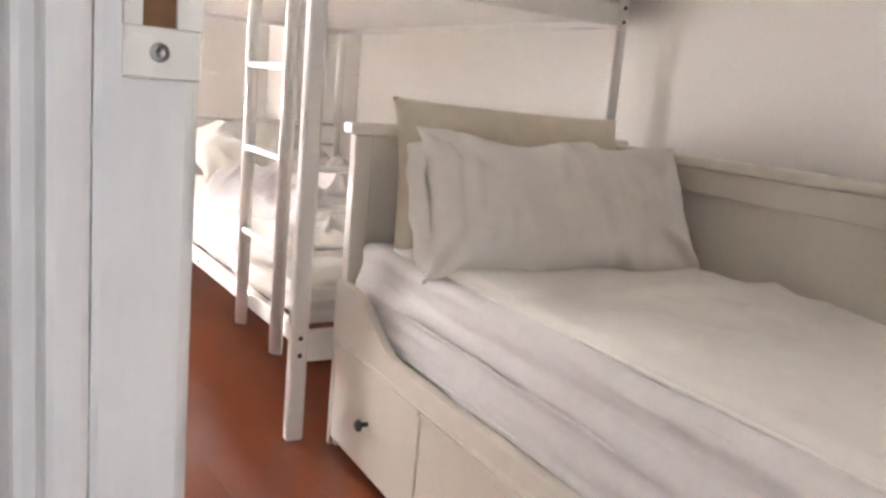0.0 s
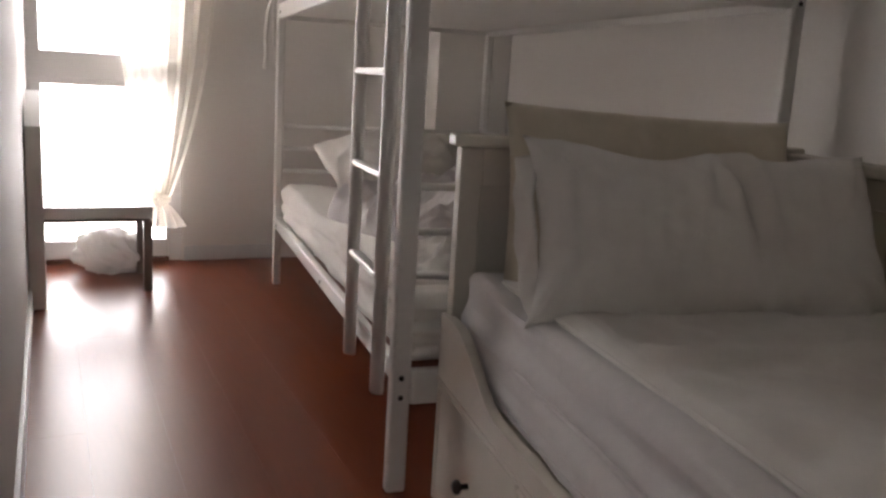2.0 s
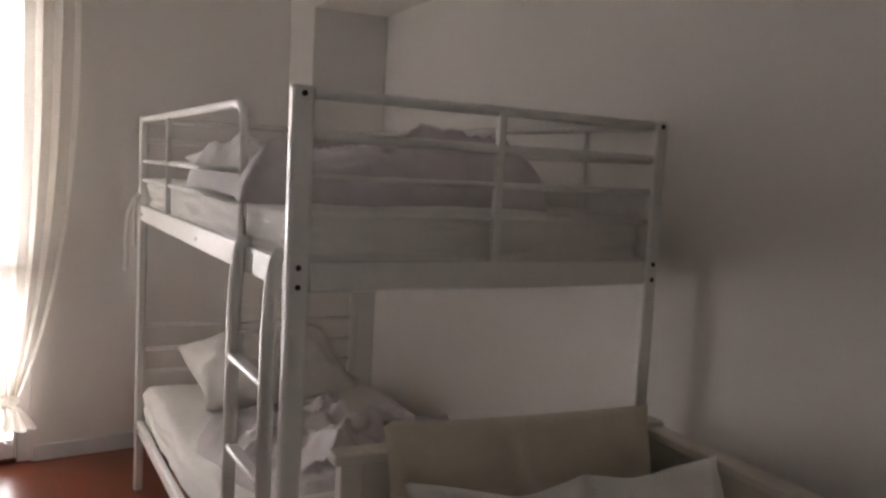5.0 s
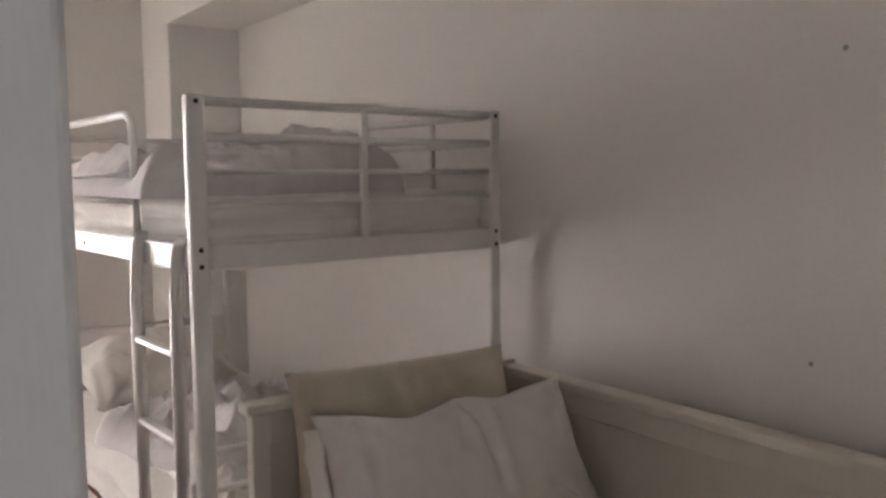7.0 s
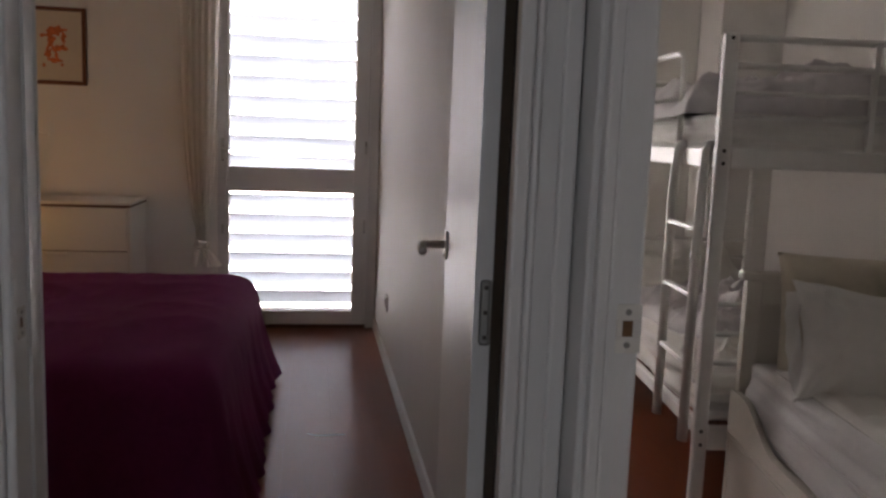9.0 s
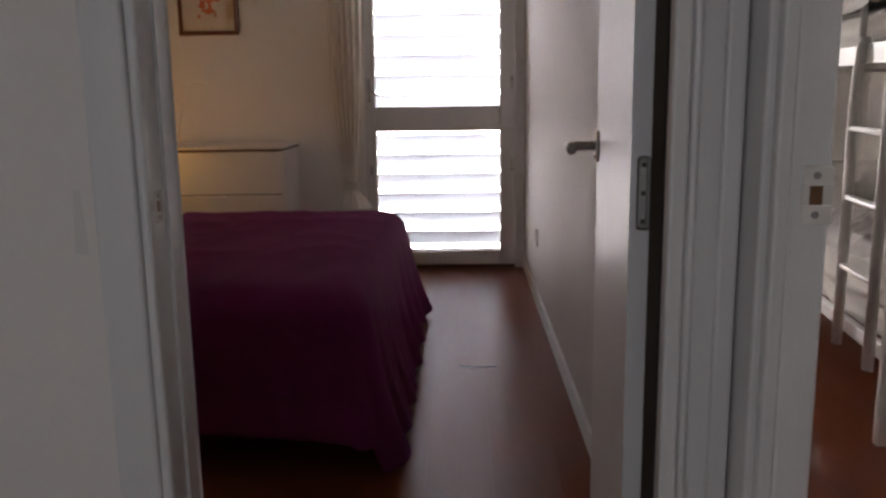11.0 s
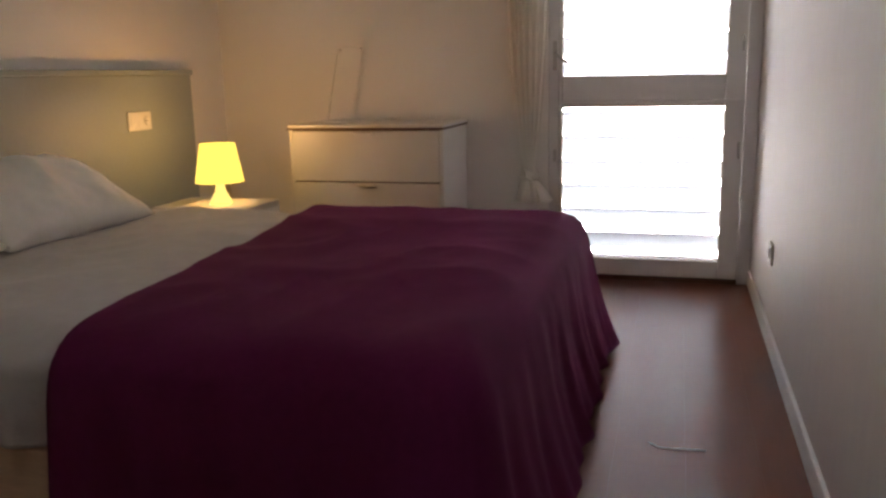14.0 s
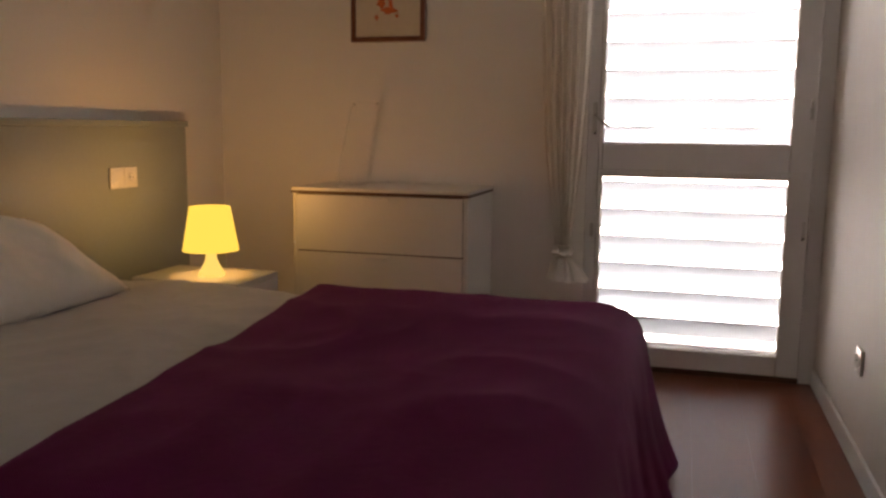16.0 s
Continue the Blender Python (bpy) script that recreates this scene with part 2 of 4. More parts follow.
def matt(w, l, t, seed, r=0.05, welt=True):
    """A mattress block with rounded edges and slightly wavy faces, corner at the origin."""
    bm = box(0, w, 0, l, 0, t, r, seg=4)
    bmesh.ops.subdivide_edges(bm, edges=[e for e in bm.edges if e.calc_length() > 0.07], cuts=20, use_grid_fill=True)
    for v in bm.verts:
        v.co.z += 0.012 * noise.noise((v.co.x * 3, v.co.y * 3, seed)) * (v.co.z / t)
        k = noise.noise((v.co.x * 2, v.co.y * 5, v.co.z * 22 + seed))
        if v.co.x < r * 1.2:
            v.co.x += 0.008 * k
        if v.co.y < r * 1.2:
            v.co.y += 0.006 * k
    return bm


# ---- the rooms ----
X_P, X_Q = 0.68, 0.79      # partition faces: big bedroom, bunk bedroom
Y_D = 1.15                 # wall of the big bedroom's door
Y_J = 1.055                # far jamb of the bunk bedroom's door
Y_W2, Y_W1 = 5.19, 5.02    # window walls
H = 2.55
DIR_R = Vector((math.sin(radians(9)), math.cos(radians(9)), 0))
R0 = Vector((2.64, 2.33, 0))


def wall(name, x0, x1, y0, y1, z0=0.0, z1=H, mat=WALL):
    return tagged(obj(name, box(x0, x1, y0, y1, z0, z1), mat), kind="structure", category="wall", label="plain white painted wall")


# big bedroom
wall("wall_window_left", -2.30, -0.31, Y_W2, Y_W2 + 0.25)
wall("wall_window_head", -0.31, 0.68, Y_W2, Y_W2 + 0.25, 2.22)
wall("wall_headboard", -2.30, -2.12, 0.95, Y_W2)
wall("wall_door_left", -2.12, -0.21, Y_D, Y_D + 0.10)
wall("wall_door_head", -0.21, 0.68, Y_D, Y_D + 0.10, 2.09)
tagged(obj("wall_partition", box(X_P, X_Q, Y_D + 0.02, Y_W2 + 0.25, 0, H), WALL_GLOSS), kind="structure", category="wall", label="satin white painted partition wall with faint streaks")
# bunk bedroom
wall("wall_bunk_window_head", X_Q, 1.46, Y_W1, Y_W1 + 0.25, 2.22)
wall("wall_bunk_window_right", 1.46, 3.3, Y_W1, Y_W1 + 0.25)
a, b = R0 - DIR_R * 2.25, R0 + DIR_R * 3.0
bm = bmesh.new()
n = Vector((DIR_R.y, -DIR_R.x, 0)) * 0.15
base = [a, b, b + n, a + n]
lo = [bm.verts.new(p) for p in base]
hi = [bm.verts.new(p + Vector((0, 0, H))) for p in base]
bm.faces.new(lo[::-1]), bm.faces.new(hi)
for k in range(4):
    bm.faces.new((lo[k], lo[(k + 1) % 4], hi[(k + 1) % 4], hi[k]))
tagged(obj("wall_bunk_side", bm, WALL), kind="structure", category="wall", label="long white painted wall with small scuffs")
wall("wall_bunk_near", X_Q, 2.6, 0.05, 0.2)
wall("wall_bunk_door_near", X_P, X_Q, -1.4, 0.34)
wall("wall_bunk_door_head", X_P, X_Q, 0.34, Y_D + 0.02, 2.09)
# hall; the opening in its unseen back wall is assumed from bluish casings
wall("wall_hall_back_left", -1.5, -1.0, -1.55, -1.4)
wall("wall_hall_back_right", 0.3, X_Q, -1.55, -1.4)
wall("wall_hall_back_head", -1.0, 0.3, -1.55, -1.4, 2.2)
# unseen glowing sheet, added to brighten the hall from behind
tagged(obj("backdrop", box(-2.6, 1.9, -2.92, -2.9, -0.4, 3.2), OUT_HALL), kind="structure", category="backdrop", label="glowing sheet added beyond an unseen hall opening")
wall("wall_hall_left", -1.65, -1.5, -1.4, 1.25)

# beam along the side wall and the pier that carries it
frame_r = Matrix.Translation(R0) @ Matrix.Rotation(radians(-9), 4, "Z")
beam = tagged(obj("beam", box(-0.38, -0.003, -2.0, 2.24, 2.19, H - 0.003, 0.004), WALL), kind="structure", category="beam", label="white boxed beam under the ceiling along the wall")
beam.matrix_world = frame_r
pier = tagged(obj("pier", box(-0.378, -0.003, 2.24, 2.72, 0, H - 0.003, 0.004), WALL), kind="structure", category="pier", label="white square pier in the room corner")
pier.matrix_world = frame_r
tagged(obj("ceiling", box(-2.35, 3.4, -1.6, 5.6, H, H + 0.12), CEIL), kind="structure", category="ceiling", label="plain white ceiling")
floor = tagged(obj("floor", box(-2.25, 3.2, -1.5, 5.40, -0.15, -0.004), GAP), kind="structure", category="floor", label="glossy red-brown laminate plank floor")


def skirting(x0, x1, y0, y1):
    tagged(obj("baseboard", box(x0, x1, y0, y1, 0, 0.075, 0.003), TRIM), kind="structure", category="baseboard", label="low white baseboard")


skirting(X_P - 0.012, X_P, 1.26, Y_W2 - 0.002)
skirting(-2.11, -0.32, Y_W2 - 0.013, Y_W2)
skirting(1.47, 3.0, Y_W1 - 0.013, Y_W1)
skirting(X_Q, X_Q + 0.012, 1.25, Y_W1 - 0.002)
skirting(-1.49, -0.27, Y_D - 0.012, Y_D)


# door frames: casings with stepped profile
def upright(name, x0, x1, y0, y1, z1, label):
    return tagged(obj(name, box(x0, x1, y0, y1, 0, z1, 0.005), TRIM), kind="structure", category="door frame", label=label)


LBL = "pale grey-white painted door frame"
upright("trim", -0.215, -0.155, Y_D - 0.022, Y_D, 2.15, LBL)
upright("trim", -0.155, -0.14, Y_D - 0.016, Y_D + 0.115, 2.10, LBL)
upright("trim", -0.14, -0.1375, Y_D + 0.045, Y_D + 0.10, 2.09, LBL)
upright("trim", 0.563, 0.588, Y_D - 0.020, Y_D + 0.075, 2.15, LBL)
upright("trim", 0.588, 0.655, Y_D - 0.012, Y_D + 0.02, 2.15, LBL)
upright("trim", 0.588, 0.600, Y_D - 0.026, Y_D - 0.012, 2.15, LBL)
upright("trim", 0.630, 0.658, Y_D - 0.024, Y_D - 0.012, 2.15, LBL)
# dark strip on the reveal imitates the shade of the hinge-side gap
tagged(obj("gap_shade_strip", box(0.559, 0.563, Y_D + 0.004, Y_D + 0.074, 0, 2.06, 0.001), DARK), kind="structure", category="door seal", label="dark strip painted in for the shaded gap beside the door")
upright("trim", 0.661, 0.682, Y_J + 0.012, Y_D - 0.004, 2.12, LBL)
upright("trim", 0.672, 0.694, Y_J - 0.006, Y_J + 0.016, 2.12, LBL)
upright("trim", 0.694, 0.744, Y_J, Y_D + 0.018, 2.12, LBL)
upright("trim", 0.744, 0.772, Y_D - 0.030, Y_D + 0.019, 2.12, LBL)
upright("trim", 0.68, 0.80, 0.34, 0.376, 2.12, LBL)
upright("trim", 0.660, 0.68, 0.310, 0.384, 2.12, LBL)
tagged(obj("trim", box(-0.14, 0.563, Y_D - 0.02, Y_D + 0.11, 2.06, 2.12, 0.004), TRIM), kind="structure", category="door frame", label=LBL)
tagged(obj("trim", box(0.676, 0.80, 0.376, Y_J - 0.008, 2.06, 2.10, 0.004), TRIM), kind="structure", category="door frame", label=LBL)


def strike(m, label):
    """A lock strike plate in x and z, facing -y."""
    s = thing("strike_plate", label, "strike plate", m)
    bm = box(-0.024, 0.024, -0.003, 0, -0.047, -0.016, 0.0015)
    box(-0.024, 0.024, -0.003, 0, 0.014, 0.045, 0.0015, bm)
    box(-0.024, -0.013, -0.003, 0, -0.016, 0.014, 0, bm)
    box(0.008, 0.024, -0.003, 0, -0.016, 0.014, 0, bm)
    part("plate", bm, STEEL if "steel" in label else SOCKET_M, s)
    part("recess", box(-0.013, 0.008, -0.001, 0, -0.016, 0.014), HOLE, s, "bare wooden latch hole")
    for z in (-0.031, 0.030):
        c = part("screw", lathe([(0.0, 0.0), (0.006, 0.0), (0.006, 0.0015), (0.003, 0.002), (0, 0.001)], sides=14), HINGE, s)
        c.matrix_local = pose(-0.003, -0.003, z, 90)
    return s


strike(pose(0.7265, Y_J - 0.0005, 0.969) @ Matrix.Diagonal((0.8, 1, 0.8, 1)), "white painted lock strike plate set in the door jamb")
strike(pose(-0.1395, Y_D + 0.015, 0.95, 0, 0, 90) @ Matrix.Diagonal((0.6, 0.6, 0.5, 1)), "small steel lock strike plate set in the door jamb")


# ---- windows ----
def window(name, x0, x1, y, gx0, gx1, label, slats, drop=0.0):
    """A tall inward-opening glazed door with a cross rail and an outer frame, y is its inner face."""
    w = thing(name, label, "window", kind="structure")
    d = 0.06
    part("outer_frame", box(x0, x0 + 0.05, y + 0.012, y + 0.09, 0, 2.22, 0.004), PVC, w)
    part("outer_frame", box(x1 - 0.06, x1, y + 0.012, y + 0.09, 0, 2.22, 0.004), PVC, w)
    part("outer_frame", box(x0 + 0.05, x1 - 0.06, y + 0.012, y + 0.09, 2.16, 2.22, 0.004), PVC, w)
    part("threshold", box(x0 + 0.05, x1 - 0.06, y + 0.0, y + 0.09, 0, 0.022, 0.004), BROWN_EDGE, w, "brown wooden threshold")
    s0, s1 = x0 + 0.052, x1 - 0.062
    part("stile", box(s0, gx0, y, y + d, 0.024, 2.155, 0.006), PVC, w)
    part("stile", box(gx1, s1, y, y + d, 0.024, 2.155, 0.006), PVC, w)
    part("bottom_rail", box(gx0, gx1, y + 0.001, y + d, 0.024, 0.112, 0.006), PVC, w)
    part("cross_rail", box(gx0, gx1, y + 0.001, y + d, 0.866 - drop, 1.018 - drop, 0.006), PVC, w)
    part("cross_bead", box(s0, s1, y - 0.006, y + 0.001, 0.885 - drop, 0.900 - drop, 0.002), PVC, w)
    part("top_rail", box(gx0, gx1, y + 0.001, y + d, 2.07, 2.155, 0.006), PVC, w)
    for z0, z1 in ((0.112, 0.866 - drop), (1.018 - drop, 2.07)):
        pane = part("pane", box(gx0, gx1, y + 0.03, y + 0.034, z0, z1), GLASS, w)
        pane.visible_shadow = False
    if slats:
        h = part("window_handle", box(gx0 - 0.05, gx0 - 0.03, y - 0.008, y, 1.05, 1.19, 0.003), STEEL, w, "grey metal lever handle")
        part("lever", tube([(gx0 - 0.04, y - 0.008, 1.13), (gx0 - 0.04, y - 0.04, 1.13), (gx0 + 0.03, y - 0.05, 1.085)], 0.007, sides=8), STEEL, h, smooth=True)
        part("hinge", box(gx0 - 0.046, gx0 - 0.030, y - 0.006, y, 0.60, 0.66, 0.002), STEEL, w)
        part("hinge", box(gx1 + 0.066, gx1 + 0.08, y - 0.004, y + 0.012, 0.62, 0.70, 0.002), STEEL, w)
        part("hinge", box(gx1 + 0.066, gx1 + 0.08, y - 0.004, y + 0.012, 1.12, 1.20, 0.002), STEEL, w)
    return w


window("window_1", -0.31, 0.678, Y_W2, -0.24, 0.525, "tall white glazed balcony door with a cross rail", True)
window("window_2", X_Q + 0.002, 1.46, Y_W1, 0.845, 1.385, "tall white glazed balcony door with a cross rail", False, 0.03)

# shutter outside the big bedroom: tilted slats in a frame
shutter = thing("louvre_shutter", "white louvred shutter with tilted slats outside the glazed door", "shutter")
SY = Y_W2 + 0.17
part("stile", box(-0.30, -0.262, SY - 0.02, SY + 0.03, 0.02, 2.2, 0.004), PVC, shutter)
part("stile", box(0.545, 0.60, SY - 0.02, SY + 0.03, 0.02, 2.2, 0.004), PVC, shutter)
part("rail", box(-0.262, 0.545, SY - 0.02, SY + 0.03, 0.02, 0.10, 0.004), PVC, shutter)
part("rail", box(-0.262, 0.545, SY - 0.02, SY + 0.03, 2.12, 2.2, 0.004), PVC, shutter)
slat_bm = box(-0.40, 0.40, -0.004, 0.004, -0.062, 0.062, 0.003)
first = part("slat", slat_bm, SLAT, shutter)
for k in range(16):
    s = first if k == 0 else new("slat", first.data)
    s.parent = shutter
    s.matrix_local = pose(0.1415, SY + 0.005, 0.17 + 0.124 * k, 40)
    if k == 0:
        lip = part("lip", tube([(-0.40, 0, 0.062), (0.40, 0, 0.062)], 0.0058, sides=8), SLAT_EDGE, s, smooth=True)
    else:
        new("lip", lip.data).parent = s
tagged(obj("backdrop", box(-1.6, 2.6, 6.6, 6.62, -0.4, 3.4), OUTSIDE), kind="structure", category="backdrop", label="bright hazy sky beyond the windows")


def crumple(rx, ry, rz, seed, s=9.0, depth=0.28):
    """A crumpled rounded bundle standing on z = 0."""
    bm = bmesh.new()
    bmesh.ops.create_uvsphere(bm, u_segments=56, v_segments=36, radius=1)
    for v in bm.verts:
        c = v.co.copy()
        k = 1 + depth * (fold(c.x * 0.16 + c.z * 0.05, c.y * 0.16 - c.z * 0.09, s, seed) - 0.55) + 0.5 * depth * noise.noise(c * 2.1 + Vector((seed, 0, 0))) + 0.25 * depth * noise.noise(c * 6 + Vector((0, seed, 0)))
        v.co = (c.x * rx * k, c.y * ry * k, max(0.0, rz * (0.9 + c.z * k)))
    return bm


def curtain(x_top, x_low, y, w_top, w_low, z_low, label, seed):
    """A voile curtain gathered aside and tied into a knot near the floor."""
    c = thing("curtain", label, "curtain")

    def f(u, v):
        z = 2.42 + (z_low - 2.42) * v
        k = v ** 3.4
        w = w_top * (1 - k) + w_low * k
        xm = x_top * (1 - k) + x_low * k
        ph = u * 2 * math.pi * 6 + 1.6 * noise.noise((u * 3, v * 1.4, seed))
        amp = (0.030 + 0.014 * noise.noise((u * 5, 0.3, seed))) * (1 - 0.6 * k)
        return (xm + (u - 0.5) * w + 0.008 * math.sin(ph * 2), y + amp * math.sin(ph) + 0.012 * noise.noise((u * 8, v * 5, seed)), z)
    part("cloth", grid(f, 120, 48), CURTAIN, c, smooth=True)

    def tail(u, v):
        a = u * 2 * math.pi
        rad = (0.020 + 0.055 * v ** 0.7) * (1 + 0.28 * math.sin(a * 7 + 2 * v + seed))
        return (x_low + 0.03 * v + rad * math.cos(a), y + 0.8 * rad * math.sin(a), z_low - 0.03 - 0.115 * v)
    part("tail", grid(tail, 84, 10), CURTAIN, c, "flared tail of cloth below the knot", True)
    part("knot", crumple(0.042, 0.040, 0.034, seed, 9, 0.4), CURTAIN, c, "bunched knot of curtain cloth", True).matrix_local = pose(x_low, y, z_low - 0.05)
    part("rod", tube([(x_top - 0.25, y, 2.44), (x_top + 0.25, y, 2.44)], 0.01), METAL_W, c)
    return c


curtain(-0.40, -0.39, Y_W2 - 0.11, 0.24, 0.05, 0.56, "sheer cream curtain gathered and tied beside the glazed door", 3.0)
curtain(1.385, 1.345, Y_W1 - 0.10, 0.50, 0.09, 0.34, "sheer cream curtain gathered and tied beside the window", 8.0)

# ---- big bedroom ----
door = thing("door", "white painted door standing open against the partition wall", "door", pose(0.536, 1.250, 0, 0, 0, -5.2))
part("leaf", box(0, 0.045, 0, 0.72, 0.008, 2.05, 0.002), DOOR, door)
part("edge_strip", box(-0.001, 0.046, -0.0025, 0, 0.01, 2.045), TRIM, door)
for z in (0.25, 0.95, 1.75):
    hg = part("hinge", box(0.008, 0.028, -0.005, -0.0025, z - 0.055, z + 0.055, 0.006), HINGE, door, "steel hinge plate with three screws")
    for k in (-0.042, 0, 0.042):
        part("screw", box(0.0145, 0.0215, -0.0062, -0.005, z + k - 0.0035, z + k + 0.0035, 0.001), DARK_STEEL, hg)
    part("knuckle", tube([(0.047, -0.006, z - 0.05), (0.047, -0.006, z + 0.05)], 0.006), STEEL, hg, smooth=True)
hd = part("door_handle", box(-0.008, 0, 0.640, 0.668, 0.942, 1.012, 0.004), STEEL, door, "brushed steel lever handle on a plate")
part("lever", tube([(-0.006, 0.654, 0.978), (-0.05, 0.654, 0.978), (-0.062, 0.648, 0.978), (-0.066, 0.63, 0.978), (-0.066, 0.53, 0.978)], 0.0105, sides=14), STEEL, hd, smooth=True)
part("keyhole", box(-0.010, -0.008, 0.65, 0.658, 0.948, 0.958), DARK, hd)


def socket(m, label, two=True):
    s = thing("wall_socket", label, "socket", m)
    part("frame", box(-0.042, 0.042, -0.011, 0, -0.042, 0.042, 0.004), SOCKET_M, s)
    if two:
        part("frame", box(0.044, 0.126, -0.011, 0, -0.042, 0.042, 0.004), SOCKET_M, s)
        part("rocker", box(-0.03, 0.03, -0.015, -0.011, -0.03, 0.03, 0.003), SOCKET_M, s)
    cx = 0.085 if two else 0.0
    part("well", lathe([(0.0, 0.0), (0.02, 0.0), (0.021, 0.004), (0.024, 0.004)], sides=24), SOCKET_M, s, smooth=True).matrix_local = pose(cx, -0.012, 0, 90)
    for k in (-0.009, 0.009):
        part("pin_hole", box(cx + k - 0.0025, cx + k + 0.0025, -0.0135, -0.0125, -0.0025, 0.0025), DARK, s)
    return s


socket(pose(X_P, 4.32, 0.345, 0, 0, -90), "square white wall socket low on the partition", False)

# headboard on the wall
hb = thing("headboard", "wide grey padded-looking headboard with a lighter top shelf", "headboard")
part("board", box(-2.118, -2.07, 1.9, 4.79, 0.05, 1.065, 0.004), HEAD_M, hb)
part("top_shelf", box(-2.118, -2.055, 1.9, 4.79, 1.065, 1.09, 0.004), HEAD_M, hb)
socket(pose(-2.07, 4.29, 0.86, 0, 0, 90), "double white socket and switch plate on the headboard")

# bed
BX0, BX1, BY0, BY1, BZ = -2.06, -0.03, 2.34, 4.08, 0.53
bed = thing("bed", "double bed frame of pale pine under grey bedding", "bed")
part("side_rail", box(BX0, BX1 - 0.03, BY0 + 0.005, BY0 + 0.035, 0.14, 0.275, 0.006), PINE, bed)
part("side_rail", box(BX0, BX1 - 0.03, BY1 - 0.05, BY1 - 0.02, 0.12, 0.27, 0.006), PINE, bed)
part("foot_rail", box(BX1 - 0.06, BX1 - 0.03, BY0 + 0.05, BY1 - 0.05, 0.12, 0.27, 0.006), PINE, bed)
part("slatted_base", box(BX0, BX1 - 0.06, BY0 + 0.05, BY1 - 0.05, 0.20, 0.24), PINE, bed)
for x in (BX0 + 0.06, BX1 - 0.35):
    for y in (BY0 + 0.40, BY1 - 0.30):
        part("leg", box(x - 0.03, x + 0.03, y - 0.03, y + 0.03, 0, 0.20, 0.004), PINE, bed)
mt = tagged(obj("mattress", matt(BX1 - BX0 - 0.09, BY1 - BY0 - 0.07, 0.235, 2), TICK, True), "thick white mattress on the pine bed", "mattress")
mt.matrix_world = pose(BX0 + 0.02, BY0 + 0.035, 0.242)


def drape(x0, x1, y0, y1, ztop, zlow_fn, seed, sag, flare, foot, skew=0.0):
    """A bed cover: flat on top, hanging over both long sides and, with foot, over the foot end."""
    wy = (y1 - y0)
    drop = ztop + 0.05

    def f(u, v):
        # arc length across the bed (v) and along it (u)
        sy = -drop + v * (wy + 2 * drop)
        lx = (x1 - x0) + (drop if foot else 0)
        sx = u * lx
        ox = max(0.0, sx - (x1 - x0))
        oy = max(0.0, -sy) + max(0.0, sy - wy)
        sgn = -1 if sy < 0 else 1
        r = 0.05
        hx = min(ox, drop)
        hy = min(oy, drop)
        hang = max(hx, hy)
        low = zlow_fn(sx / lx, sgn)
        t = min(1.0, hang / drop)
        z = ztop - (0.035 if hang > 0 else 0.0) - (ztop - 0.035 - low) * t
        soft = r * (1 - math.exp(-hang / r))
        rip = 0.018 * math.sin((sx if hy > hx else sy) * 26 + 3 * noise.noise((sx * 2, sy * 2, seed))) * t
        both = 0.45 if hx > 0 and hy > 0 else 1.0
        x = x0 + min(sx, x1 - x0) + both * (soft * (hx / (hang + 1e-6)) + (flare * t + rip) * (1 if hx > 0 and hx >= hy * 0.5 else 0)) * (1 if foot else 0)
        y = y0 + min(max(sy, 0), wy) + both * sgn * (soft * (hy / (hang + 1e-6)) + (flare * t + rip) * (1 if hy > 0 and hy >= hx * 0.5 else 0))
        top = 1 - t
        z += (sag * (fold(sx, sy, 2.4, seed) - 0.5) + 0.5 * sag * noise.noise((sx * 2, sy * 1.6, seed + 5))) * top
        if hang == 0:
            inside = min(sy, wy - sy, (x1 - x0 - sx) if foot else 9.0)
            z -= 0.035 * math.exp(-inside / 0.05)
        x += skew * (1 - min(max(sy, 0), wy) / wy) * (1 - u)
        return (x, y, z)
    return f


gs = tagged(obj("bed_sheet", solid(grid(drape(BX0 + 0.01, BX1 - 0.10, BY0 + 0.035, BY1 - 0.03, BZ - 0.006, lambda s, g: 0.285, 4.0, 0.028, -0.012, False), 90, 110), 0.006), GREY_SHEET, True), "rumpled grey cotton cover over the mattress", "bed cover")


